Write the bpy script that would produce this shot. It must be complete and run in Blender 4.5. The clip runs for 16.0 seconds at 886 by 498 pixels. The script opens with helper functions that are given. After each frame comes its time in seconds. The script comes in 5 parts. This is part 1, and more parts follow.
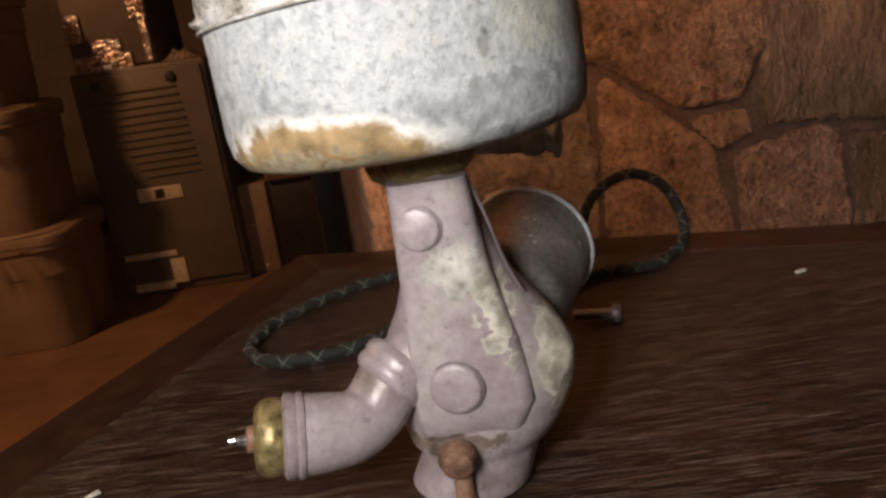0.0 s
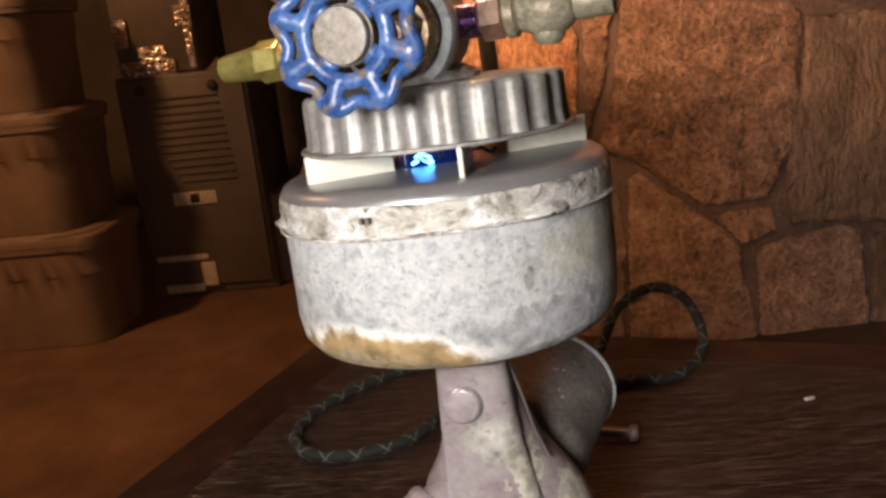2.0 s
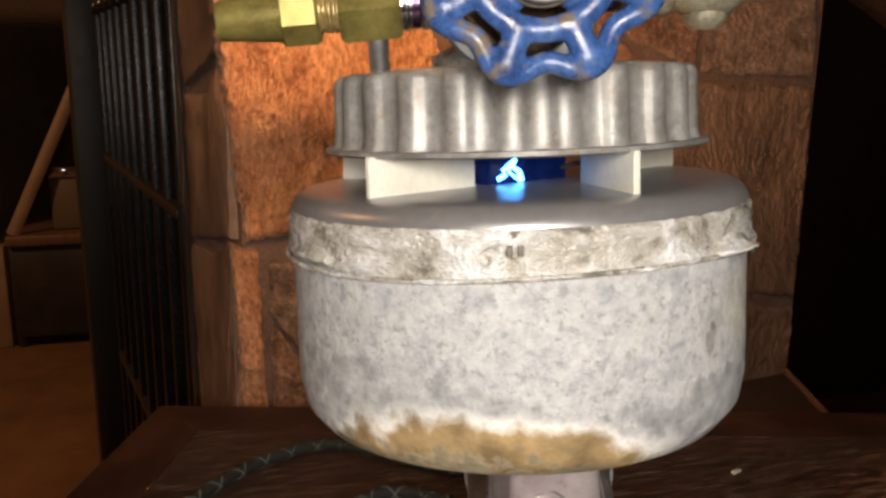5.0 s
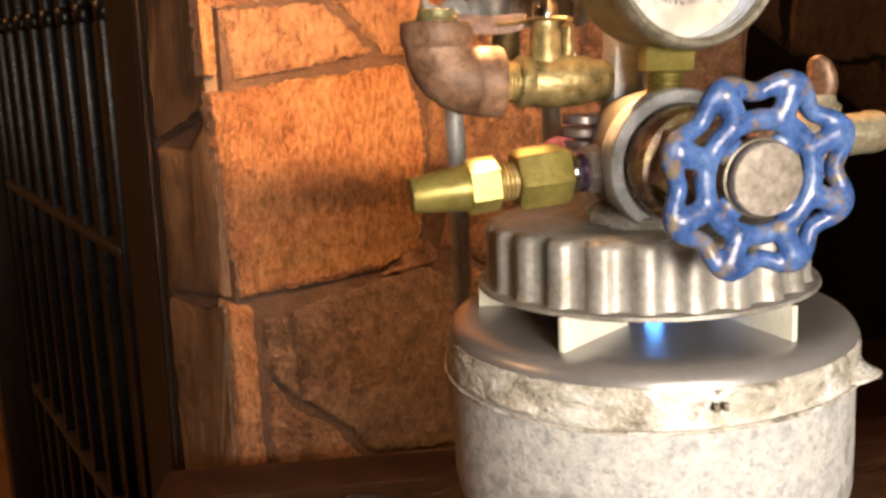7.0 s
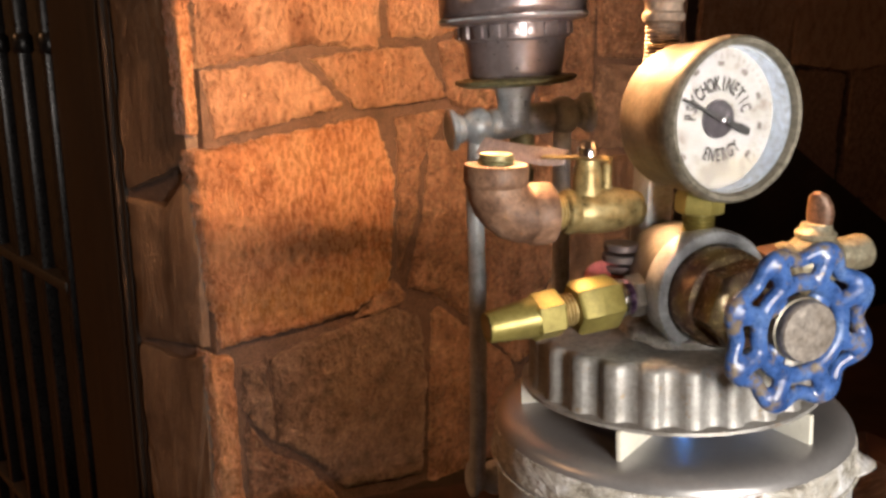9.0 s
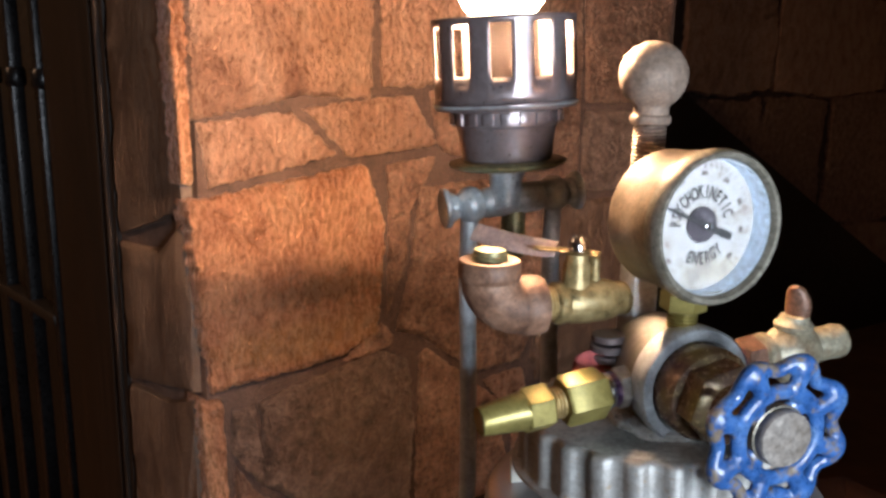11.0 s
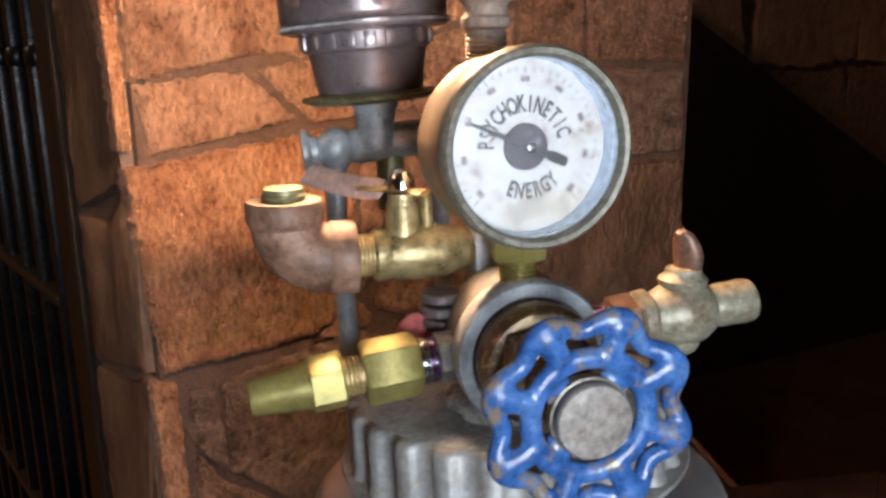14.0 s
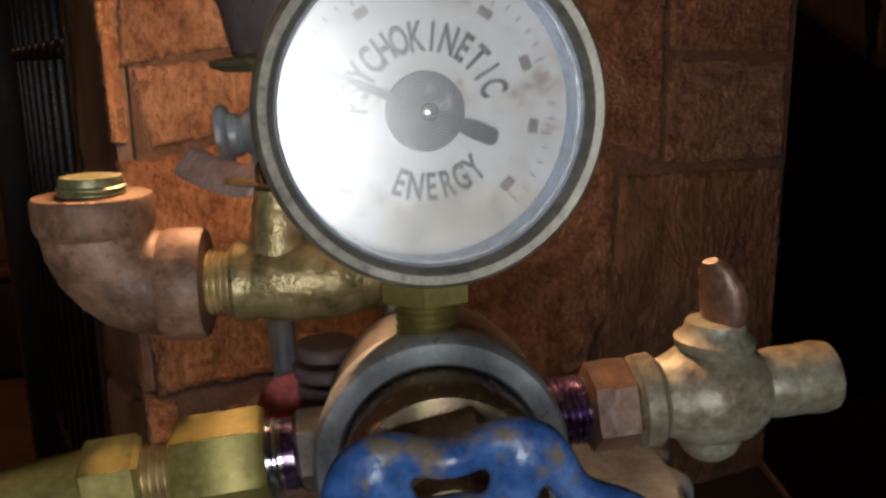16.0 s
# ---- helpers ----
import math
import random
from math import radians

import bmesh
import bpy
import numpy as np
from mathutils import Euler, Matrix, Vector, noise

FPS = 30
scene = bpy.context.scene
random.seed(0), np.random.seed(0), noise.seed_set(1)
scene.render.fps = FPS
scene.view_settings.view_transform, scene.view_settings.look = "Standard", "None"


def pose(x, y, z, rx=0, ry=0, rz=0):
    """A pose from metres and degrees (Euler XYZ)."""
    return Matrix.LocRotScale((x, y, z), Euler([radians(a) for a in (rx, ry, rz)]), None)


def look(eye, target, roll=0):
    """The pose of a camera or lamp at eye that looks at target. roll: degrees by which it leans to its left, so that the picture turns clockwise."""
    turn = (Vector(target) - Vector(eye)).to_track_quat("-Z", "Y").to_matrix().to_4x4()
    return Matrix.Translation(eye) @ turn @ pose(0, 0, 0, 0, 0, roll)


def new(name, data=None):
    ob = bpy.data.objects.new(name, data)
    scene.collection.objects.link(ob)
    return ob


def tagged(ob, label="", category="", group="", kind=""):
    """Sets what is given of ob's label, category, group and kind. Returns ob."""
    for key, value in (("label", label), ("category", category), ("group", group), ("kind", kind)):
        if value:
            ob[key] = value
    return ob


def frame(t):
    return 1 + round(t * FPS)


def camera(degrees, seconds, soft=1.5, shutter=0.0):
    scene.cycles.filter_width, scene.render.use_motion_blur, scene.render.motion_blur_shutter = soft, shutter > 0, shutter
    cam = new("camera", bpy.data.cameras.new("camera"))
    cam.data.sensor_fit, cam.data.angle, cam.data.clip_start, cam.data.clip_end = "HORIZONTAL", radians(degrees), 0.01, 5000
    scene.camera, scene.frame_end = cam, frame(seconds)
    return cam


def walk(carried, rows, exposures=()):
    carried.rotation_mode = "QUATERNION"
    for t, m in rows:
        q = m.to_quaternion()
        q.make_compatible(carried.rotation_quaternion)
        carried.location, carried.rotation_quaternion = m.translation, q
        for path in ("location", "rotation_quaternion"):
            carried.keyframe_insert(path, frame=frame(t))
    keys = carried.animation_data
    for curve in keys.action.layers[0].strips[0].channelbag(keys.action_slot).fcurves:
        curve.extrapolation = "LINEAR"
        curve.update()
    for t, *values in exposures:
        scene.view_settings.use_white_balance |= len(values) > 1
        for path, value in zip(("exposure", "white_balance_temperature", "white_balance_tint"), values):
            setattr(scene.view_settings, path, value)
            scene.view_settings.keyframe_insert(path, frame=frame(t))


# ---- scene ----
cam = camera(55.94, 16.0, soft=2.8, shutter=0.4)
PATH = [
    (0, (0.00070, 0.00556, 0.16707), (-0.0573, 1.9226, -0.4001), -8.61),
    (0.5, (0.01077, -0.01168, 0.17674), (-0.0880, 1.9110, -0.3651), -8.72),
    (1, (0.01890, -0.01902, 0.18710), (-0.1545, 1.9070, -0.3231), -9.72),
    (1.5, (0.01375, -0.01367, 0.21742), (-0.1973, 1.9082, -0.2945), -8.59),
    (2, (0.00155, -0.01296, 0.23460), (-0.1140, 1.9054, -0.3190), -5.80),
    (2.5, (-0.01859, -0.00358, 0.24227), (-0.0092, 1.8933, -0.3915), -3.41),
    (3, (-0.05090, 0.02288, 0.24296), (0.2602, 1.8923, -0.3961), 0.29),
    (5.3, (-0.09395, 0.08241, 0.21009), (0.4642, 1.9571, -0.2072), 0.46),
    (5.5, (-0.09695, 0.08578, 0.21126), (0.4578, 1.9607, -0.2096), 0.66),
    (6, (-0.11815, 0.08430, 0.22335), (0.4814, 1.9336, -0.2464), 1.81),
    (6.5, (-0.14596, 0.08522, 0.24260), (0.5747, 1.8908, -0.2270), 1.10),
    (7, (-0.16417, 0.08799, 0.25567), (0.6549, 1.8545, -0.2010), -0.53),
    (7.5, (-0.17957, 0.08882, 0.27065), (0.7220, 1.8176, -0.1747), -0.53),
    (8, (-0.19160, 0.08989, 0.28262), (0.7542, 1.7870, -0.1918), 0.39),
    (8.5, (-0.20072, 0.09228, 0.29114), (0.7823, 1.7692, -0.1796), 0.36),
    (9, (-0.21123, 0.09346, 0.29804), (0.7987, 1.7540, -0.1737), 0.17),
    (9.5, (-0.21550, 0.09545, 0.31057), (0.8105, 1.7487, -0.1522), 0.86),
    (9.7, (-0.21826, 0.09508, 0.31463), (0.8080, 1.7503, -0.1404), 0.73),
    (11.8, (-0.21083, 0.08828, 0.32474), (0.8436, 1.7329, -0.1034), 1.18),
    (12, (-0.20820, 0.08703, 0.32244), (0.8411, 1.7377, -0.0951), 0.67),
    (12.5, (-0.20418, 0.08297, 0.31987), (0.8571, 1.7240, -0.1052), 0.40),
    (13, (-0.17720, 0.08572, 0.30932), (0.8315, 1.7517, -0.1458), 0.47),
    (13.5, (-0.14869, 0.08529, 0.30625), (0.7827, 1.7932, -0.1581), -0.52),
    (14, (-0.12528, 0.09259, 0.30065), (0.7406, 1.8338, -0.1667), -0.98),
    (14.5, (-0.10208, 0.10597, 0.30376), (0.7040, 1.8746, -0.1675), -0.89),
    (15, (-0.07981, 0.12192, 0.29573), (0.6414, 1.9264, -0.1773), -1.27),
    (15.5, (-0.06252, 0.14554, 0.28749), (0.5883, 1.9768, -0.1848), -1.23),
    (16, (-0.05858, 0.14732, 0.28535), (0.5877, 1.9870, -0.1595), -0.79),
]
EXPOSURES = [(0.0, 1.15, 6500, 10), (3.0, 1.15, 6700, 10), (5.5, 0.9, 7100, 10), (6.0, 0.9, 7250, 10), (7.0, 1.40, 7900, 11), (7.5, 1.36, 8000, 11), (8.5, 1.18, 7400, 10), (9.5, 1.12, 6400, 9), (12.0, 1.0, 5050, 1), (13.5, 1.0, 5250, 2), (14.5, 0.75, 5600, 6),
             (15.0, 0.52, 5800, 6), (15.5, 0.15, 6000, 6), (16.0, -0.4, 5900, 4)]
walk(cam, [(t, look(eye, target, roll)) for t, eye, target, roll in PATH], EXPOSURES)

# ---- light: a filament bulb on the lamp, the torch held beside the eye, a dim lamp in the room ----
world = bpy.data.worlds.new("world")
scene.world = world
world.use_nodes = True
world.node_tree.nodes["Background"].inputs[0].default_value = (1.0, 0.72, 0.45, 1)
world.node_tree.nodes["Background"].inputs[1].default_value = 0.011


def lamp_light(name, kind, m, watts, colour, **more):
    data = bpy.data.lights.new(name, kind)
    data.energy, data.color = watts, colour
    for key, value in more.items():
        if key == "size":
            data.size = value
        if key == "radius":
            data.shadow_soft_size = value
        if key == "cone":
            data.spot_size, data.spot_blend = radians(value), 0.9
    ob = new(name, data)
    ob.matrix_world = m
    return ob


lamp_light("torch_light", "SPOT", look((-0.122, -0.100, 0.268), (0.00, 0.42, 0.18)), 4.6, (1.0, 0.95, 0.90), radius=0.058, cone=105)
lamp_light("room_light", "SPOT", look((-2.10, 1.25, 1.55), (-1.10, 2.85, -0.45)), 58.0, (1.0, 0.52, 0.24), radius=0.12, cone=152)

# ---- materials ----
MATS = {}


def surface(name, stops, scale=60.0, rough=(0.5, 0.7), metal=0.0, bump=0.3, fine=400.0, depth=0.002, stretch=(1, 1, 1), turn=0.0,
            speck=None, glow=None, spec=0.5, vary=0.0, lift=0.55, swirl=0.0, relief=0.5):
    """A procedural surface: two scales of noise through a ramp, uneven gloss, fine relief, and specks of wear."""
    if name in MATS:
        return MATS[name]
    m = MATS[name] = bpy.data.materials.new(name)
    m.use_nodes = True
    nt = m.node_tree
    nodes, links = nt.nodes, nt.links
    bsdf = nodes["Principled BSDF"]
    where = nodes.new("ShaderNodeTexCoord").outputs["Object"]
    mapping = nodes.new("ShaderNodeMapping")
    mapping.inputs["Scale"].default_value = stretch
    mapping.inputs["Rotation"].default_value = (0, 0, radians(turn))
    links.new(where, mapping.inputs["Vector"])
    where = mapping.outputs["Vector"]
    info = nodes.new("ShaderNodeObjectInfo")
    shift = nodes.new("ShaderNodeVectorMath")
    links.new(where, shift.inputs[0])
    links.new(info.outputs["Random"], shift.inputs[1])
    where = shift.outputs[0]

    def grain(size, detail=6.0, roughness=0.6, warp=0.0):
        n = nodes.new("ShaderNodeTexNoise")
        n.inputs["Scale"].default_value, n.inputs["Detail"].default_value, n.inputs["Roughness"].default_value = size, detail, roughness
        n.inputs["Distortion"].default_value = warp
        links.new(where, n.inputs["Vector"])
        return n.outputs["Fac"]

    def mixed(kind, factor, a, b):
        n = nodes.new("ShaderNodeMix")
        n.data_type, n.blend_type = "RGBA", kind
        for socket, value in ((n.inputs[0], factor), (n.inputs[6], a), (n.inputs[7], b)):
            if hasattr(value, "is_output"):
                links.new(value, socket)
            else:
                socket.default_value = value
        return n.outputs[2]

    def scaled(value, low, high, out_low=0.0, out_high=1.0):
        n = nodes.new("ShaderNodeMapRange")
        for i, v in enumerate((low, high, out_low, out_high)):
            n.inputs[i + 1].default_value = v
        links.new(value, n.inputs[0])
        return n.outputs[0]

    coarse, small = grain(scale, 5.0, 0.65, swirl), grain(fine, 4.0, 0.7)
    ramp = nodes.new("ShaderNodeValToRGB")
    while len(ramp.color_ramp.elements) < len(stops):
        ramp.color_ramp.elements.new(0.5)
    for element, (place, colour) in zip(ramp.color_ramp.elements, stops):
        element.position, element.color = place, (*colour, 1)
    links.new(coarse, ramp.inputs[0])
    colour = ramp.outputs[0]
    tone = nodes.new("ShaderNodeCombineColor")
    value = scaled(small, 0.25, 0.75, lift, 2.0 - lift)
    for i in range(3):
        links.new(value, tone.inputs[i])
    colour = mixed("MULTIPLY", 1.0, colour, tone.outputs[0])
    if vary:
        bright = nodes.new("ShaderNodeCombineColor")
        value = scaled(info.outputs["Random"], 0, 1, 1 - vary, 1 + vary)
        for i in range(3):
            links.new(value, bright.inputs[i])
        colour = mixed("MULTIPLY", 1.0, colour, bright.outputs[0])
    if speck:
        size, low, high, spot = speck
        colour = mixed("MIX", scaled(grain(size, 3.0, 0.75), low, high), colour, (*spot, 1))
    links.new(colour, bsdf.inputs["Base Color"])
    links.new(scaled(small, 0.3, 0.7, *rough), bsdf.inputs["Roughness"])
    bsdf.inputs["Metallic"].default_value = metal
    bsdf.inputs["Specular IOR Level"].default_value = spec
    if bump:
        b = nodes.new("ShaderNodeBump")
        b.inputs["Strength"].default_value, b.inputs["Distance"].default_value = bump, depth
        links.new(mixed("MIX", relief, coarse, small), b.inputs["Height"])
        links.new(b.outputs[0], bsdf.inputs["Normal"])
    if glow:
        bsdf.inputs["Emission Color"].default_value, bsdf.inputs["Emission Strength"].default_value = (*glow[0], 1), glow[1]
    return m


def patch(m, centre, radius, wobble, colour, ring=None, size=150.0, edge=0.08, full=1.0):
    """A stain or patch of its own shape on a surface: an uneven blot about a centre, with a crusted edge."""
    nt = m.node_tree
    nodes, links = nt.nodes, nt.links
    bsdf = nodes["Principled BSDF"]
    base = bsdf.inputs["Base Color"].links[0].from_socket
    where = nodes.new("ShaderNodeTexCoord").outputs["Object"]
    away = nodes.new("ShaderNodeVectorMath")
    away.operation = "SUBTRACT"
    links.new(where, away.inputs[0])
    away.inputs[1].default_value = centre
    squash = nodes.new("ShaderNodeVectorMath")
    squash.operation = "DIVIDE"
    links.new(away.outputs[0], squash.inputs[0])
    squash.inputs[1].default_value = radius
    length = nodes.new("ShaderNodeVectorMath")
    length.operation = "LENGTH"
    links.new(squash.outputs[0], length.inputs[0])
    n = nodes.new("ShaderNodeTexNoise")
    n.inputs["Scale"].default_value, n.inputs["Detail"].default_value = size, 5.0
    links.new(where, n.inputs["Vector"])
    add = nodes.new("ShaderNodeMath")
    add.operation = "MULTIPLY_ADD"
    links.new(n.outputs["Fac"], add.inputs[0])
    add.inputs[1].default_value = wobble
    even = nodes.new("ShaderNodeMath")
    even.operation = "SUBTRACT"
    links.new(length.outputs["Value"], even.inputs[0])
    even.inputs[1].default_value = wobble * 0.5
    links.new(even.outputs[0], add.inputs[2])
    ramp = nodes.new("ShaderNodeValToRGB")
    links.new(add.outputs[0], ramp.inputs[0])
    ramp.color_ramp.elements[0].position, ramp.color_ramp.elements[0].color = 0.82 - edge / 2, (full, full, full, 1)
    ramp.color_ramp.elements[1].position, ramp.color_ramp.elements[1].color = 0.82 + edge / 2, (0, 0, 0, 1)
    for tint, out in ((ring, True), (colour, False)):
        if tint is None:
            continue
        mask = ramp.outputs[0]
        if out:
            wide = nodes.new("ShaderNodeMapRange")
            links.new(add.outputs[0], wide.inputs[0])
            wide.inputs[1].default_value, wide.inputs[2].default_value, wide.inputs[3].default_value, wide.inputs[4].default_value = 0.88, 1.02, 0.85, 0.0
            mask = wide.outputs[0]
        mix = nodes.new("ShaderNodeMix")
        mix.data_type = "RGBA"
        links.new(mask, mix.inputs[0])
        links.new(base, mix.inputs[6])
        spot = nodes.new("ShaderNodeMix")
        spot.data_type = "RGBA"
        even = nodes.new("ShaderNodeMapRange")
        links.new(n.outputs["Fac"], even.inputs[0])
        even.inputs[1].default_value, even.inputs[2].default_value = 0.34, 0.66
        links.new(even.outputs[0], spot.inputs[0])
        spot.inputs[6].default_value = (*[c * 0.55 for c in tint], 1)
        spot.inputs[7].default_value = (*[min(1, c * 1.35) for c in tint], 1)
        links.new(spot.outputs[2], mix.inputs[7])
        base = mix.outputs[2]
    links.new(base, bsdf.inputs["Base Color"])
    return m


stone_tan = surface("sandstone", [(0.30, (0.221, 0.108, 0.068)), (0.44, (0.396, 0.216, 0.140)), (0.58, (0.497, 0.293, 0.198)), (0.75, (0.478, 0.310, 0.230))],
                    20, (0.20, 0.46), 0, 1.0, 170, 0.014, vary=0.14, relief=0.8, speck=(260, 0.60, 0.74, (0.20, 0.105, 0.065)), stretch=(1.5, 1.5, 0.8), lift=0.55, spec=0.6, swirl=0.5)
stone_band = surface("banded_sandstone", [(0.30, (0.367, 0.162, 0.089)), (0.44, (0.562, 0.265, 0.146)), (0.57, (0.702, 0.362, 0.203)), (0.75, (0.713, 0.416, 0.254))],
                     26, (0.16, 0.40), 0, 1.0, 190, 0.017, vary=0.1, relief=0.8, speck=(240, 0.61, 0.74, (0.27, 0.115, 0.06)), stretch=(1.7, 1.7, 0.7), spec=0.85, lift=0.62, swirl=0.6)
patch(stone_band, (0.010, 0.630, 0.124), (0.090, 0.06, 0.022), 0.9, (0.43, 0.25, 0.105), None, 130, 0.7, 0.6)
# an uneven darker band across the middle of the stone
patch(stone_band, (0.030, 0.634, 0.160), (0.068, 0.06, 0.0150), 2.4, (0.16, 0.095, 0.046), None, 170, 0.8, 0.58)
stone_dark = surface("dark_fieldstone", [(0.3, (0.13, 0.080, 0.060)), (0.48, (0.25, 0.160, 0.120)), (0.64, (0.38, 0.255, 0.193)), (0.8, (0.47, 0.33, 0.25))],
                     60, (0.28, 0.58), 0, 1.0, 200, 0.016, vary=0.12, relief=0.8, speck=(170, 0.58, 0.70, (0.33, 0.23, 0.17)), lift=0.55, swirl=0.5)
stone_brown = surface("brown_fieldstone", [(0.3, (0.13, 0.066, 0.044)), (0.5, (0.33, 0.182, 0.122)), (0.68, (0.47, 0.285, 0.20)), (0.8, (0.55, 0.375, 0.28))],
                      48, (0.26, 0.55), 0, 1.0, 220, 0.014, vary=0.2, relief=0.85, lift=0.35, speck=(300, 0.58, 0.70, (0.47, 0.35, 0.25)))
# the hall side's slabs; brown darkened further because that side gets less light
stone_side = surface("smooth_brown_slab_shaded", [(0.3, (0.059, 0.036, 0.025)), (0.5, (0.122, 0.078, 0.054)), (0.7, (0.180, 0.121, 0.086))], 18, (0.35, 0.6), 0, 0.7, 160, 0.006, vary=0.12, lift=0.6, stretch=(1.5, 1.5, 0.5))
stone_umber = surface("smooth_umber_stone", [(0.3, (0.070, 0.038, 0.022)), (0.5, (0.135, 0.076, 0.045)), (0.7, (0.20, 0.118, 0.072))], 22, (0.3, 0.55), 0, 0.8, 180, 0.008, lift=0.6, stretch=(1.5, 1.5, 0.6))
mortar = surface("mortar", [(0.3, (0.072, 0.042, 0.031)), (0.6, (0.132, 0.080, 0.060))], 60, (0.75, 0.95), 0, 1.0, 420, 0.004, lift=0.5)
wood_dark = surface("dark_stained_wood", [(0.30, (0.010, 0.004, 0.003)), (0.52, (0.021, 0.009, 0.005)), (0.68, (0.042, 0.020, 0.012)), (0.8, (0.075, 0.040, 0.027))],
                    7, (0.24, 0.5), 0, 0.5, 60, 0.0010, stretch=(0.6, 34, 34), turn=16.8, spec=0.45, speck=(62, 0.56, 0.64, (0.30, 0.225, 0.185)), lift=0.5)
wood_edge = surface("dark_wood_edging", [(0.3, (0.015, 0.006, 0.004)), (0.55, (0.034, 0.014, 0.009)), (0.75, (0.060, 0.026, 0.016))],
                    9, (0.3, 0.5), 0, 0.3, 200, 0.0008, stretch=(6, 6, 6), spec=0.45)
galvanised = surface("weathered_aluminium", [(0.30, (0.285, 0.295, 0.325)), (0.44, (0.415, 0.425, 0.44)), (0.58, (0.485, 0.49, 0.50)), (0.75, (0.475, 0.465, 0.435))],
                     230, (0.42, 0.72), 0.0, 0.6, 520, 0.0010, speck=(380, 0.54, 0.66, (0.29, 0.295, 0.305)), lift=0.80, swirl=0.4)
patch(galvanised, (0.034, 0.234, 0.160), (0.024, 0.05, 0.012), 1.6, (0.50, 0.48, 0.37), None, 120, 0.5, 0.5)
patch(galvanised, (0.020, 0.228, 0.140), (0.038, 0.05, 0.0075), 2.6, (0.33, 0.335, 0.35), None, 210, 0.3, 0.7)
patch(galvanised, (-0.052, 0.236, 0.142), (0.026, 0.05, 0.010), 2.6, (0.36, 0.365, 0.37), None, 230, 0.3, 0.55)
patch(galvanised, (0.012, 0.2255, 0.155), (0.0022, 0.02, 0.0042), 1.2, (0.22, 0.215, 0.20), None, 300, 0.4, 0.8)
patch(galvanised, (0.034, 0.234, 0.1285), (0.026, 0.04, 0.0035), 2.0, (0.17, 0.16, 0.15), None, 220, 0.2, 0.9)
patch(galvanised, (-0.034, 0.226, 0.1275), (0.042, 0.052, 0.0175), 0.7, (0.33, 0.215, 0.085), (0.74, 0.73, 0.70), 120, 0.16, 0.94)
patch(galvanised, (-0.042, 0.228, 0.1262), (0.030, 0.045, 0.0090), 3.0, (0.42, 0.37, 0.26), None, 230, 0.3, 0.7)
crust = surface("crusted_lid_rim", [(0.34, (0.180, 0.164, 0.143)), (0.41, (0.385, 0.361, 0.315)), (0.52, (0.508, 0.492, 0.462)), (0.63, (0.689, 0.689, 0.706))],
                75, (0.16, 0.40), 0.05, 1.0, 260, 0.0035, speck=(140, 0.64, 0.70, (0.16, 0.13, 0.10)), stretch=(1, 1, 1.6), swirl=0.6, lift=0.8, relief=0.3)
polished = surface("spun_aluminium_lid", [(0.35, (0.305, 0.301, 0.309)), (0.65, (0.429, 0.422, 0.435))], 9, (0.30, 0.36), 0.6, 0.03, 500, 0.0004, lift=0.93)
pressed = surface("pressed_tin", [(0.3, (0.198, 0.180, 0.162)), (0.5, (0.297, 0.290, 0.281)), (0.7, (0.369, 0.365, 0.360))], 90, (0.40, 0.6), 0.4, 0.25, 600, 0.0006,
                  speck=(260, 0.62, 0.72, (0.26, 0.18, 0.11)), lift=0.75)
zinc = surface("galvanised_pipe", [(0.3, (0.33, 0.35, 0.38)), (0.5, (0.51, 0.54, 0.57)), (0.7, (0.66, 0.69, 0.71))], 110, (0.32, 0.55), 0.35, 0.3, 700, 0.0006, lift=0.75,
               speck=(500, 0.64, 0.72, (0.12, 0.12, 0.12)))
zinc_head = surface("stained_zinc_tee", [(0.3, (0.20, 0.195, 0.19)), (0.5, (0.34, 0.34, 0.34)), (0.7, (0.47, 0.475, 0.47))], 90, (0.30, 0.5), 0.3, 0.35, 600, 0.0007, lift=0.75,
                    speck=(240, 0.62, 0.72, (0.24, 0.17, 0.12)))
tee_brown = surface("brown_tinged_zinc", [(0.3, (0.15, 0.125, 0.107)), (0.5, (0.25, 0.225, 0.20)), (0.7, (0.36, 0.34, 0.32))], 80, (0.35, 0.55), 0.2, 0.35, 500, 0.0007, lift=0.75)
zinc_plate = surface("dull_zinc_top", [(0.3, (0.22, 0.235, 0.235)), (0.5, (0.36, 0.38, 0.38)), (0.7, (0.48, 0.49, 0.485))], 70, (0.35, 0.6), 0.3, 0.35, 500, 0.0008)
lilac = surface("oxidised_zinc_casting", [(0.30, (0.19, 0.150, 0.140)), (0.44, (0.295, 0.240, 0.250)), (0.58, (0.375, 0.325, 0.335)), (0.74, (0.36, 0.325, 0.285))],
                38, (0.24, 0.50), 0.10, 0.5, 260, 0.0012, lift=0.82, speck=(300, 0.66, 0.74, (0.24, 0.20, 0.16)))
patch(lilac, (-0.003, 0.247, 0.088), (0.012, 0.03, 0.010), 2.4, (0.48, 0.46, 0.42), None, 170, 0.12, 0.9)
patch(lilac, (0.0070, 0.244, 0.072), (0.009, 0.03, 0.018), 3.0, (0.50, 0.47, 0.40), None, 190, 0.08, 0.95)
patch(lilac, (0.025, 0.252, 0.054), (0.0085, 0.03, 0.026), 1.3, (0.60, 0.56, 0.47), None, 150, 0.10)
patch(lilac, (0.029, 0.252, 0.034), (0.008, 0.03, 0.010), 2.4, (0.30, 0.265, 0.20), None, 200, 0.2, 0.7)
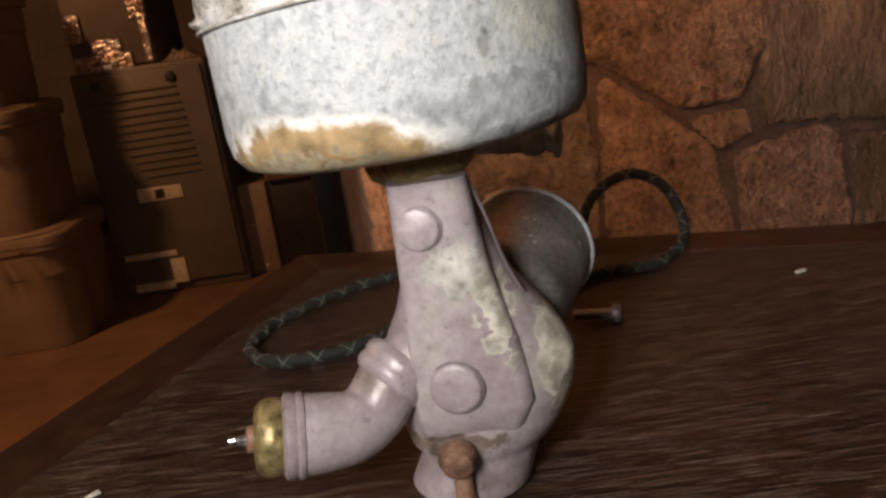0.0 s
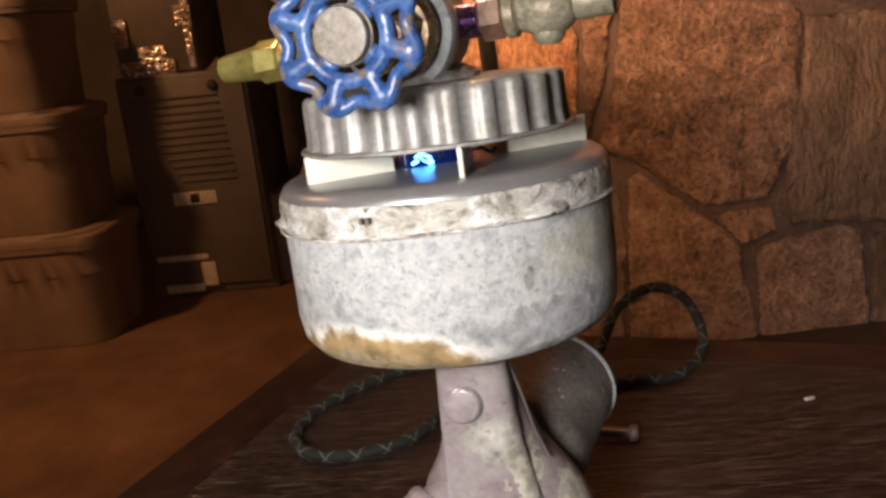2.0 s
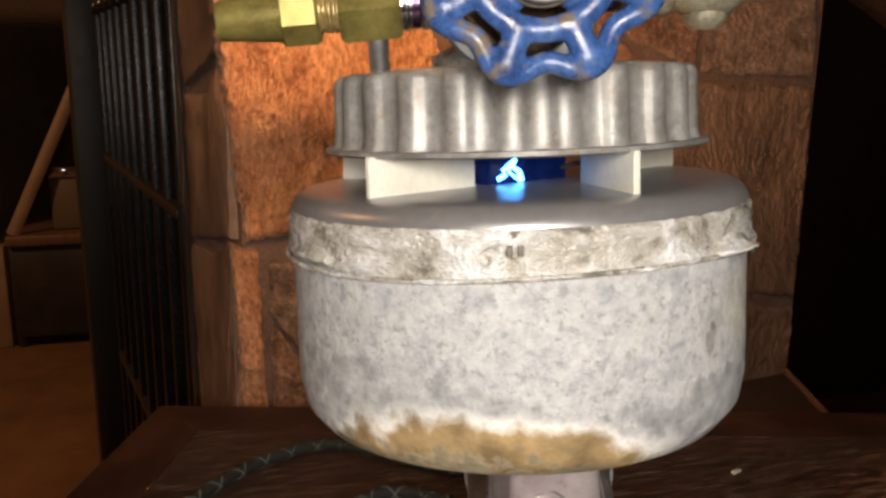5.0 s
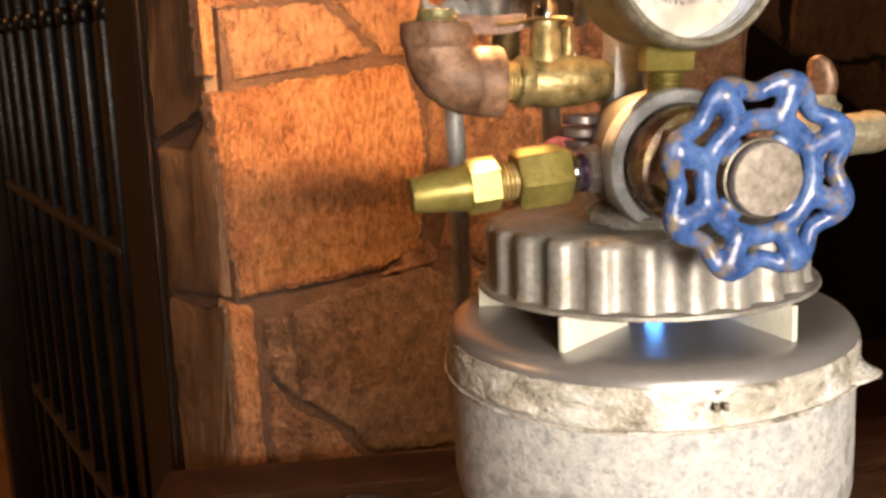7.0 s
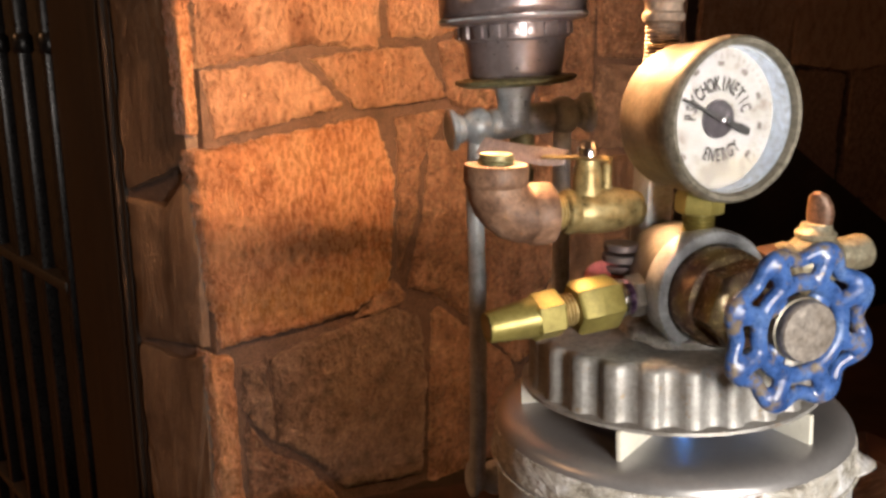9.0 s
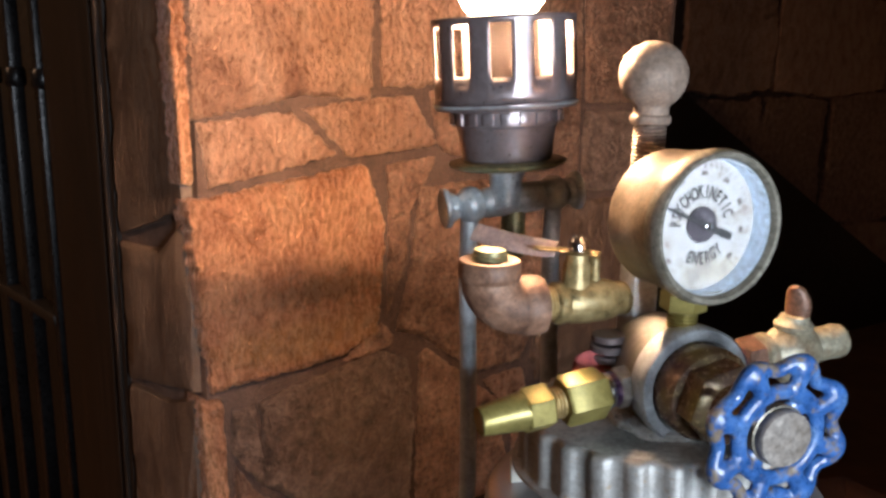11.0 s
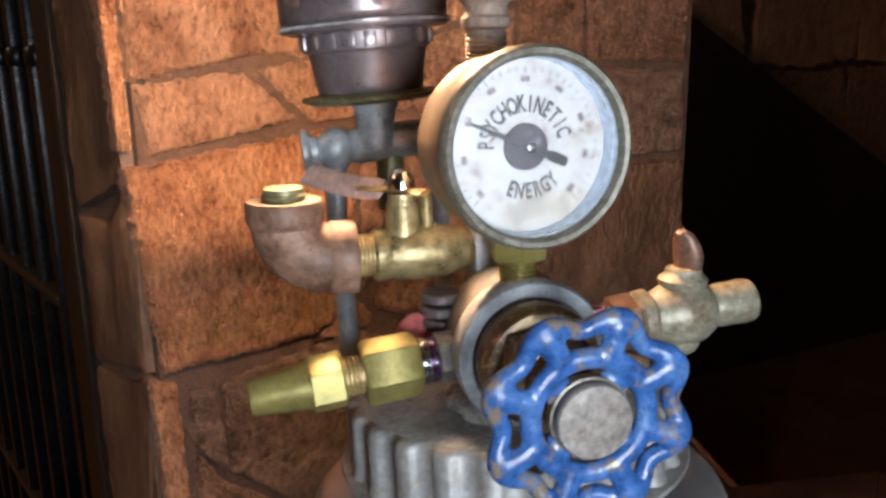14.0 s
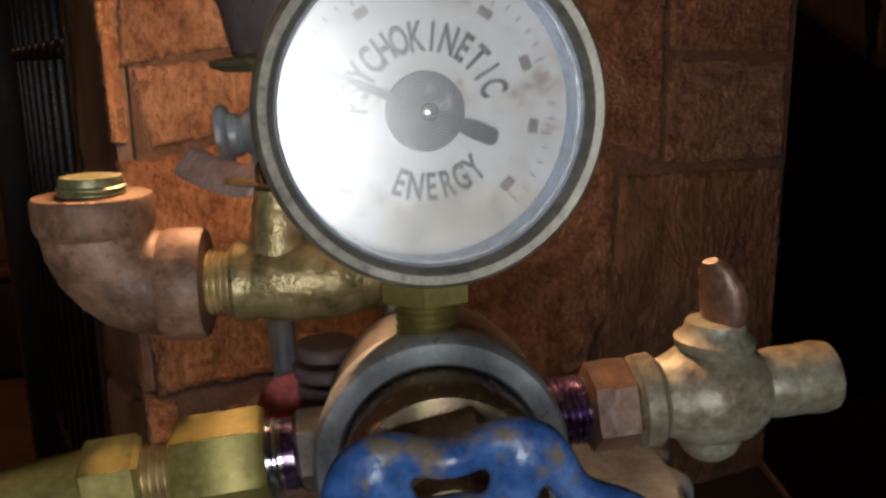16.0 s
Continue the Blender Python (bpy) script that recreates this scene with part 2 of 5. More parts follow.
patch(lilac, (-0.016, 0.245, 0.0275), (0.022, 0.03, 0.006), 1.8, (0.17, 0.125, 0.085), None, 200, 0.2, 0.8)
brass = surface("yellow_brass", [(0.3, (0.18, 0.148, 0.044)), (0.55, (0.29, 0.242, 0.072)), (0.75, (0.36, 0.304, 0.106))], 120, (0.28, 0.50), 0.5, 0.15, 900, 0.0004, lift=0.8)
old_brass = surface("tarnished_brass", [(0.3, (0.16, 0.11, 0.05)), (0.5, (0.38, 0.28, 0.12)), (0.7, (0.56, 0.43, 0.20))], 140, (0.28, 0.5), 0.45, 0.4, 700, 0.0006, lift=0.7)
green_brass = surface("greenish_brass", [(0.3, (0.13, 0.12, 0.06)), (0.6, (0.30, 0.28, 0.15))], 150, (0.35, 0.6), 0.6, 0.4, 700, 0.0006)
rusty = surface("rust_brown_iron", [(0.3, (0.09, 0.045, 0.028)), (0.5, (0.22, 0.12, 0.075)), (0.7, (0.33, 0.205, 0.14))], 70, (0.4, 0.7), 0.15, 0.5, 500, 0.001,
                speck=(600, 0.6, 0.7, (0.08, 0.045, 0.03)))
bonnet_brown = surface("oil_stained_bronze", [(0.32, (0.12, 0.065, 0.085)), (0.48, (0.25, 0.17, 0.105)), (0.64, (0.36, 0.28, 0.13)), (0.78, (0.46, 0.38, 0.22))], 85, (0.12, 0.34), 0.4, 0.35, 420, 0.0008, lift=0.7)
purple = surface("heat_blued_nipple", [(0.35, (0.05, 0.03, 0.07)), (0.5, (0.20, 0.11, 0.24)), (0.65, (0.52, 0.38, 0.50))], 300, (0.15, 0.3), 0.9, 0.2, 900, 0.0004)
chrome = surface("bright_chrome", [(0.3, (0.55, 0.55, 0.57)), (0.7, (0.78, 0.78, 0.80))], 80, (0.1, 0.22), 1.0, 0.05, 600, 0.0003, lift=0.9)
bronze = surface("verdigris_bronze", [(0.3, (0.11, 0.075, 0.042)), (0.45, (0.21, 0.18, 0.125)), (0.62, (0.29, 0.27, 0.20)), (0.78, (0.24, 0.17, 0.11))],
                 120, (0.3, 0.55), 0.25, 0.5, 600, 0.0008)
copper = surface("copper_brown_handle", [(0.3, (0.08, 0.042, 0.028)), (0.6, (0.17, 0.092, 0.060)), (0.8, (0.25, 0.16, 0.11))], 160, (0.3, 0.5), 0.25, 0.4, 700, 0.0007)
bone = surface("dusty_beige_iron", [(0.3, (0.19, 0.135, 0.10)), (0.6, (0.29, 0.22, 0.175)), (0.8, (0.36, 0.285, 0.235))], 100, (0.5, 0.75), 0.2, 0.5, 600, 0.0008)
blue_paint = surface("chipped_blue_enamel", [(0.30, (0.014, 0.038, 0.130)), (0.5, (0.034, 0.088, 0.265)), (0.72, (0.095, 0.17, 0.355))], 120, (0.20, 0.42), 0.0, 0.35, 500, 0.0008,
                     speck=(130, 0.525, 0.63, (0.15, 0.12, 0.09)), lift=0.65)
cap_grey = surface("dull_steel_cap", [(0.32, (0.13, 0.108, 0.088)), (0.5, (0.215, 0.19, 0.17)), (0.7, (0.29, 0.265, 0.24))], 90, (0.4, 0.6), 0.2, 0.3, 500, 0.0006)
case_bronze = surface("bronze_painted_case", [(0.3, (0.125, 0.09, 0.058)), (0.5, (0.205, 0.16, 0.112)), (0.72, (0.265, 0.215, 0.16))], 110, (0.35, 0.55), 0.25, 0.35, 600, 0.0006)
bezel_grey = surface("worn_pewter_bezel", [(0.3, (0.14, 0.125, 0.095)), (0.7, (0.245, 0.225, 0.185))], 120, (0.32, 0.5), 0.35, 0.25, 600, 0.0005)
dial_white = surface("aged_paper_dial", [(0.30, (0.20, 0.16, 0.12)), (0.40, (0.34, 0.32, 0.29)), (0.54, (0.40, 0.393, 0.385))], 130, (0.5, 0.7), 0, 0.05, 500, 0.0003, lift=0.9)
patch(dial_white, (-0.014, 0.252, 0.2640), (0.020, 0.03, 0.0065), 2.6, (0.36, 0.31, 0.22), None, 190, 0.7, 0.6)
inner_ring = surface("pale_grey_dial_wall", [(0.3, (0.46, 0.54, 0.66)), (0.7, (0.58, 0.66, 0.78))], 60, (0.3, 0.5), 0.1, 0.1, 500, 0.0003)
ink = surface("black_dial_ink", [(0.3, (0.012, 0.012, 0.012)), (0.7, (0.03, 0.03, 0.03))], 300, (0.5, 0.7), 0, 0.0, 900)
ink_soft = surface("worn_dial_lettering", [(0.34, (0.025, 0.024, 0.024)), (0.52, (0.050, 0.047, 0.044)), (0.66, (0.13, 0.12, 0.11))], 420, (0.5, 0.7), 0, 0.0, 900)
ink_grey = surface("faded_dial_ink", [(0.3, (0.11, 0.095, 0.08)), (0.7, (0.20, 0.175, 0.15))], 300, (0.5, 0.7), 0, 0.0, 900)
ink_violet = surface("dark_violet_dial_print", [(0.35, (0.020, 0.016, 0.022)), (0.56, (0.05, 0.04, 0.05)), (0.7, (0.24, 0.22, 0.25))], 420, (0.5, 0.7), 0, 0.0, 900)
card_white = surface("cream_plastic_spacer", [(0.3, (0.60, 0.58, 0.50)), (0.7, (0.72, 0.70, 0.62))], 40, (0.4, 0.6), 0, 0.1, 400, 0.0003, lift=0.9)
can_dark = surface("gunmetal_can", [(0.3, (0.12, 0.105, 0.098)), (0.55, (0.21, 0.19, 0.18)), (0.75, (0.29, 0.265, 0.25))], 45, (0.26, 0.48), 0.3, 0.3, 500, 0.0006,
                    speck=(120, 0.66, 0.70, (0.55, 0.53, 0.50)))
dark_steel = surface("browned_steel", [(0.3, (0.19, 0.15, 0.155)), (0.55, (0.31, 0.265, 0.275)), (0.75, (0.42, 0.375, 0.385))], 40, (0.26, 0.42), 0.6, 0.12, 500, 0.0004, lift=0.88)
black_cloth = surface("black_braided_cord", [(0.3, (0.007, 0.007, 0.006)), (0.7, (0.022, 0.022, 0.018))], 900, (0.6, 0.85), 0, 0.9, 2500, 0.0006)
thread_pale = surface("pale_tracer_thread", [(0.3, (0.08, 0.09, 0.075)), (0.7, (0.16, 0.165, 0.14))], 900, (0.7, 0.9), 0, 0.2, 2500, 0.0003)
pink_grip = surface("pink_grey_vinyl_grip", [(0.3, (0.36, 0.26, 0.235)), (0.7, (0.48, 0.37, 0.34))], 120, (0.45, 0.6), 0, 0.2, 600, 0.0004)
red_plastic = surface("dull_red_washer", [(0.3, (0.42, 0.09, 0.09)), (0.7, (0.55, 0.16, 0.15))], 120, (0.4, 0.6), 0, 0.1, 600, 0.0004)
carpet = surface("brown_carpet", [(0.3, (0.085, 0.038, 0.016)), (0.55, (0.15, 0.070, 0.030)), (0.75, (0.20, 0.10, 0.045))], 3.5, (0.85, 0.97), 0, 0.6, 240, 0.006, lift=0.7)
plaster = surface("dark_painted_wall", [(0.3, (0.05, 0.034, 0.024)), (0.7, (0.085, 0.058, 0.040))], 4, (0.7, 0.9), 0, 0.3, 90, 0.003)
tote_plastic = surface("taupe_storage_plastic", [(0.3, (0.17, 0.105, 0.065)), (0.7, (0.24, 0.15, 0.095))], 6, (0.45, 0.6), 0, 0.15, 160, 0.002, lift=0.9)
cabinet_grey = surface("drab_cabinet_enamel", [(0.3, (0.085, 0.060, 0.040)), (0.7, (0.135, 0.095, 0.065))], 5, (0.45, 0.65), 0.1, 0.15, 140, 0.002, lift=0.9)
tape_pale = surface("buff_packing_label", [(0.3, (0.42, 0.32, 0.22)), (0.7, (0.58, 0.46, 0.34))], 30, (0.4, 0.6), 0, 0.1, 200, 0.001)
foil = surface("crinkled_clear_tape", [(0.3, (0.35, 0.24, 0.18)), (0.5, (0.65, 0.50, 0.42)), (0.7, (0.9, 0.78, 0.70))], 55, (0.05, 0.14), 0.85, 0.6, 90, 0.006)
# for the unseen walls and ceiling, pale so that they bounce fill light
bounce_wall = surface("pale_bounce_wall", [(0.3, (0.50, 0.44, 0.37)), (0.7, (0.60, 0.53, 0.45))], 4, (0.7, 0.9), 0, 0.3, 90, 0.003, lift=0.9)
valve_brass = surface("dull_olive_brass", [(0.3, (0.15, 0.115, 0.05)), (0.5, (0.28, 0.215, 0.095)), (0.72, (0.38, 0.30, 0.15))], 130, (0.24, 0.46), 0.45, 0.5, 260, 0.0014, lift=0.7)
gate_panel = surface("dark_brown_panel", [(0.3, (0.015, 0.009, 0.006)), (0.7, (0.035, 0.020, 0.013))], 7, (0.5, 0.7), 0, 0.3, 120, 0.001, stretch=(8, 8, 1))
near_black = surface("black_painted_wood", [(0.3, (0.010, 0.007, 0.005)), (0.7, (0.024, 0.016, 0.011))], 8, (0.4, 0.6), 0, 0.2, 120, 0.002)
post_black = surface("dark_brown_jamb_wood", [(0.3, (0.015, 0.009, 0.006)), (0.7, (0.034, 0.020, 0.013))], 8, (0.5, 0.7), 0, 0.2, 120, 0.002, stretch=(8, 8, 1), spec=0.3)
iron_dark = surface("black_iron_bar", [(0.3, (0.011, 0.010, 0.011)), (0.7, (0.025, 0.023, 0.024))], 30, (0.22, 0.40), 0.45, 0.3, 300, 0.001)
red_wood = surface("reddish_brown_board", [(0.3, (0.065, 0.031, 0.018)), (0.7, (0.14, 0.070, 0.040))], 6, (0.4, 0.6), 0, 0.3, 120, 0.001, stretch=(12, 12, 1))
filament_glow = surface("glowing_filament", [(0.3, (0.9, 0.8, 0.7)), (0.7, (0.9, 0.8, 0.7))], 50, (0.1, 0.2), 0, 0.0, 400, glow=((1.0, 0.55, 0.27), 6500.0))
led_glow = surface("blue_spark_glow", [(0.3, (0.1, 0.3, 0.9)), (0.7, (0.1, 0.3, 0.9))], 50, (0.2, 0.3), 0, 0.0, 400, glow=((0.06, 0.36, 1.0), 7.0))
led_dark = surface("dark_blue_glass_block", [(0.3, (0.002, 0.004, 0.022)), (0.7, (0.004, 0.012, 0.07))], 200, (0.08, 0.2), 0, 0.1, 600, 0.0005, glow=((0.01, 0.06, 0.5), 0.035))


def clear_glass(name, tint, rough, coat=0.0, coat_rough=0.0, glow=0.0):
    m = bpy.data.materials.new(name)
    m.use_nodes = True
    b = m.node_tree.nodes["Principled BSDF"]
    b.inputs["Base Color"].default_value = (*tint, 1)
    b.inputs["Transmission Weight"].default_value = 1.0
    b.inputs["Roughness"].default_value = rough
    b.inputs["IOR"].default_value = 1.06
    b.inputs["Coat Weight"].default_value, b.inputs["Coat Roughness"].default_value, b.inputs["Coat IOR"].default_value = coat, coat_rough, 1.65
    b.inputs["Emission Color"].default_value, b.inputs["Emission Strength"].default_value = (1.0, 0.55, 0.27, 1), glow
    return m


glass = clear_glass("dusty_gauge_glass", (0.97, 0.98, 1.0), 0.0, 1.0, 0.25)
bulb_glass = clear_glass("lit_bulb_glass", (1.0, 0.98, 0.95), 0.02, 0.0, 0.0, 26.0)

# ---- shape helpers ----
UP = Vector((0, 0, 1))


def basis(origin, axis, side=None):
    """A frame at origin whose z runs along axis; x is side, squared up."""
    z = Vector(axis).normalized()
    x = Vector(side) if side else (UP.cross(z) if abs(z.z) < 0.95 else Vector((1, 0, 0)))
    x = (x - z * x.dot(z)).normalized()
    y = z.cross(x)
    return Matrix.Translation(origin) @ Matrix((x, y, z)).transposed().to_4x4()


def lathe(bm, m, profile, sides=40, wave=None, phase=0.0, closed=True):
    """Turn a profile of (radius, height) about the z of m. wave(angle, i) scales the radius."""
    rings = []
    for i, (r, h) in enumerate(profile):
        ring = []
        for k in range(sides):
            a = 2 * math.pi * k / sides + phase
            q = r * (wave(a, i) if wave else 1.0)
            ring.append(bm.verts.new(m @ Vector((q * math.cos(a), q * math.sin(a), h))))
        rings.append(ring)
    for a, b in zip(rings, rings[1:]):
        for k in range(sides):
            bm.faces.new((a[k], a[(k + 1) % sides], b[(k + 1) % sides], b[k]))
    if closed:
        bm.faces.new(list(reversed(rings[0])))
        bm.faces.new(rings[-1])
    return bm


def rounded(r, h0, h1, b=0.0006):
    """A straight drum's profile with eased edges."""
    return [(r - b, h0), (r, h0 + b), (r, h1 - b), (r - b, h1)]


def thread(r, h0, h1, pitch=0.0011, deep=0.0005):
    out, h = [(r - deep, h0)], h0
    while h + pitch < h1:
        out += [(r, h + pitch * 0.4), (r, h + pitch * 0.6), (r - deep, h + pitch)]
        h += pitch
    return out + [(r - deep, h1)]


def sweep(bm, points, radius, sides=10, loop=False, flat=1.0, up=None):
    """A tube along points; radius is a number or one per point; flat squashes it along up."""
    pts = [Vector(p) for p in points]
    n = len(pts)
    rings, last = [], None
    for i, p in enumerate(pts):
        a = pts[(i - 1) % n] if loop or i else p
        b = pts[(i + 1) % n] if loop or i < n - 1 else p
        t = (b - a).normalized()
        side = (Vector(up).cross(t) if up else (last if last else (UP.cross(t) if abs(t.z) < 0.9 else Vector((1, 0, 0)))))
        side = (side - t * side.dot(t)).normalized()
        last = side
        over = t.cross(side)
        r = radius[i] if isinstance(radius, (list, tuple)) else radius
        rings.append([bm.verts.new(p + side * r * math.cos(2 * math.pi * k / sides) + over * r * flat * math.sin(2 * math.pi * k / sides)) for k in range(sides)])
    for i in range(n if loop else n - 1):
        a, b = rings[i], rings[(i + 1) % n]
        for k in range(sides):
            bm.faces.new((a[k], a[(k + 1) % sides], b[(k + 1) % sides], b[k]))
    if not loop:
        bm.faces.new(list(reversed(rings[0])))
        bm.faces.new(rings[-1])
    return bm


def smooth_path(points, steps=8, loop=False):
    pts = [Vector(p) for p in points]
    n, out = len(pts), []
    for i in range(n if loop else n - 1):
        p0, p1, p2, p3 = (pts[(i + k) % n] if loop else pts[min(max(i + k, 0), n - 1)] for k in (-1, 0, 1, 2))
        for s in range(steps):
            t = s / steps
            out.append(0.5 * ((2 * p1) + (p2 - p0) * t + (2 * p0 - 5 * p1 + 4 * p2 - p3) * t * t + (3 * p1 - p0 - 3 * p2 + p3) * t ** 3))
    return out if loop else out + [pts[-1]]


def block(bm, m, size, bevel=0.001):
    """A box centred in m, its edges eased."""
    made = bmesh.ops.create_cube(bm, size=1.0, matrix=m @ Matrix.Diagonal((*size, 1)))
    if bevel:
        edges = {e for v in made["verts"] for e in v.link_edges}
        bmesh.ops.bevel(bm, geom=list(edges), offset=bevel, segments=2, affect="EDGES", profile=0.5)
    return bm


def slab(bm, outline, z0, z1, bevel=0.0):
    low = [bm.verts.new((x, y, z0)) for x, y in outline]
    high = [bm.verts.new((x, y, z1)) for x, y in outline]
    n = len(outline)
    bm.faces.new(list(reversed(low)))
    bm.faces.new(high)
    for k in range(n):
        bm.faces.new((low[k], low[(k + 1) % n], high[(k + 1) % n], high[k]))
    if bevel:
        bmesh.ops.bevel(bm, geom=list(bm.edges), offset=bevel, segments=2, affect="EDGES", profile=0.5)
    return bm


def loft(bm, sections, sides=36):
    """A body through ellipses (z, cx, cy, rx, ry)."""
    rings = [[bm.verts.new((cx + rx * math.cos(2 * math.pi * k / sides), cy + ry * math.sin(2 * math.pi * k / sides), z)) for k in range(sides)]
             for z, cx, cy, rx, ry in sections]
    for a, b in zip(rings, rings[1:]):
        for k in range(sides):
            bm.faces.new((a[k], a[(k + 1) % sides], b[(k + 1) % sides], b[k]))
    bm.faces.new(list(reversed(rings[0])))
    bm.faces.new(rings[-1])
    return bm


def thing(name, label, category, group="", at=(0, 0, 0)):
    ob = tagged(new(name), label, category, group)
    ob.empty_display_size = 0.02
    ob.location = at
    return ob


def part(name, bm, material, parent=None, label="", flat=False, solid=0.0):
    """Link a bmesh as one mesh object, smooth but for its sharp edges."""
    bmesh.ops.recalc_face_normals(bm, faces=bm.faces)
    mesh = bpy.data.meshes.new(name)
    for face in bm.faces:
        face.smooth = not flat
    if not flat:
        for edge in bm.edges:
            if len(edge.link_faces) == 2 and edge.calc_face_angle(0.0) > 0.7:
                edge.smooth = False
    bm.to_mesh(mesh)
    bm.free()
    mesh.materials.append(material)
    ob = new(name, mesh)
    if parent:
        ob.parent = parent
        root = parent
        offset = Vector(root.location)
        while root.parent:
            root = root.parent
            offset += Vector(root.location)
        ob.location = -offset
    if label:
        tagged(ob, label)
    if solid:
        mod = ob.modifiers.new("wall", "SOLIDIFY")
        mod.thickness, mod.offset = solid, -1
    return ob


B = bmesh.new

# ---- the room ----
FLOOR_Z, CEILING_Z = -0.745, 1.72


def room_part(name, centre, size, material, label):
    bm = block(B(), pose(*centre), size, 0)
    return tagged(part(name, bm, material), label, "", "", "structure")


room_part("floor", (0.2, 0.9, FLOOR_Z - 0.05), (7.2, 7.0, 0.1), carpet, "brown carpeted floor of a dim room")
# ceiling, south, west and east walls are unseen; pale only to bounce light
room_part("ceiling", (0.2, 0.9, CEILING_Z + 0.05), (7.2, 7.0, 0.1), bounce_wall, "unseen ceiling, pale to bounce fill light")
room_part("wall_north", (0.2, 4.35, 0.49), (7.2, 0.1, 2.47), plaster, "dark painted wall behind the stored boxes")
room_part("wall_south", (0.2, -2.55, 0.49), (7.2, 0.1, 2.47), bounce_wall, "unseen wall behind the camera, pale to bounce fill light")
room_part("wall_west", (-3.35, 0.9, 0.49), (0.1, 6.8, 2.47), bounce_wall, "unseen side wall, pale to bounce fill light")
room_part("wall_east", (3.75, 0.9, 0.49), (0.1, 6.8, 2.47), bounce_wall, "unseen side wall, pale to bounce fill light")


# ---- stonework ----
def stone_mesh(outline, across, out, seed, proud=0.009, ragged=0.0022, grow=0.0026, dense=False):
    """A rough stone: outline points (u, z) on a wall given by its start, across its face and out of it."""
    rnd = random.Random(seed)
    start, along = across
    pts = []
    n = len(outline)
    for k in range(n):
        a, b = Vector(outline[k]), Vector(outline[(k + 1) % n])
        steps = max(2, int((b - a).length / (0.0032 if dense else 0.012)))
        for s in range(steps):
            pts.append(a.lerp(b, s / steps) + Vector((rnd.uniform(-1, 1), rnd.uniform(-1, 1))) * (ragged * 0.5 if dense else ragged))
    mid = sum(pts, Vector((0, 0))) / len(pts)
    pts = [p + (p - mid).normalized() * grow for p in pts]
    bm = B()

    def ring(shrink, height, rough):
        out_ring = []
        for p in pts:
            d = p - mid
            q = mid + d * max(0.0, 1 - shrink / max(d.length, 1e-4))
            h = height + rnd.uniform(-1, 1) * rough
            out_ring.append(bm.verts.new(start + along * q.x + UP * q.y + out * h))
        return out_ring

    rings = [ring(0, -0.012, 0), ring(0.0006, proud * 0.35, 0.0006), ring(0.0018, proud * 0.82, 0.0010), ring(0.0055, proud, 0.0010)]
    for f in ([k / 24 for k in range(2, 24)] if dense else (0.45, 0.75)):
        r = []
        for p in pts:
            q = mid + (p - mid) * (1 - f)
            h = proud + 0.0018 * noise.noise(Vector((q.x * 40, q.y * 40, seed))) + rnd.uniform(-1, 1) * 0.0004
            if dense:
                lump = noise.noise(Vector((q.x * 130, q.y * 110, seed + 7)))
                pit = noise.noise(Vector((q.x * 300, q.y * 240, seed + 3)))
                h += 0.0011 * lump - 0.0013 * max(0.0, pit) ** 1.2
            r.append(bm.verts.new(start + along * q.x + UP * q.y + out * h))
        rings.append(r)
    for a, b in zip(rings, rings[1:]):
        for k in range(len(pts)):
            bm.faces.new((a[k], a[(k + 1) % len(pts)], b[(k + 1) % len(pts)], b[k]))
    bm.faces.new(rings[-1])
    return bm


PILLAR = Vector((-0.065, 0.624, 0))
ALONG = Vector((0.994, 0.11, 0)).normalized()
OUT = Vector((ALONG.y, -ALONG.x, 0))
BACK = -OUT
WIDE, DEEP = 0.49, 0.180
# the side towards the hall splays outwards to its back edge
HALL_FRONT, HALL_BACK = Vector((-0.0715, 0.6245, 0)), Vector((-0.0995, 0.7210, 0))
HALL = (HALL_FRONT - HALL_BACK).normalized()
HALL_OUT = Vector((HALL.y, -HALL.x, 0))
pillar = tagged(part("stone_pillar", slab(B(), [(p.x, p.y) for p in (PILLAR + BACK * 0.006 + ALONG * 0.001, PILLAR + BACK * 0.006 + ALONG * (WIDE - 0.001),
                                                                      PILLAR + BACK * DEEP + ALONG * (WIDE - 0.001), HALL_BACK - HALL * 0.004 - HALL_OUT * 0.006)],
                                         FLOOR_Z, CEILING_Z), mortar),
                "square fieldstone chimney pillar with brown mortar joints", "stone pillar", "", "structure")
SEED = [0]


def stone(material, *corners, face=(PILLAR + BACK * 0.012, ALONG), out=OUT, proud=0.010, grow=0.0026, ragged=0.0022):
    SEED[0] += 1
    bm = stone_mesh(corners, face, out, SEED[0], proud, ragged, grow, dense=out is OUT and -0.15 < corners[0][1] < 0.43)
    return part("stone", bm, material, pillar)


# the lit corner and the stones beside it
stone(stone_tan, (-0.001, 0.285), (0.078, 0.300), (0.134, 0.297), (0.137, 0.42), (0.002, 0.42))
stone(stone_tan, (0.145, 0.306), (0.183, 0.305), (0.285, 0.338), (0.285, 0.43), (0.146, 0.43))
stone(stone_tan, (0.003, 0.282), (0.069, 0.287), (0.104, 0.257), (0.010, 0.241))
stone(stone_tan, (0.080, 0.290), (0.172, 0.298), (0.196, 0.260), (0.117, 0.255))
stone(stone_band, (-0.007, 0.231), (0.128, 0.247), (0.145, 0.203), (0.139, 0.118), (0.105, 0.105), (0.004, 0.100), (-0.001, 0.15), proud=0.013)
stone(stone_brown, (0.150, 0.245), (0.196, 0.250), (0.182, 0.235), (0.168, 0.216), (0.166, 0.17), (0.150, 0.13), (0.153, 0.20))
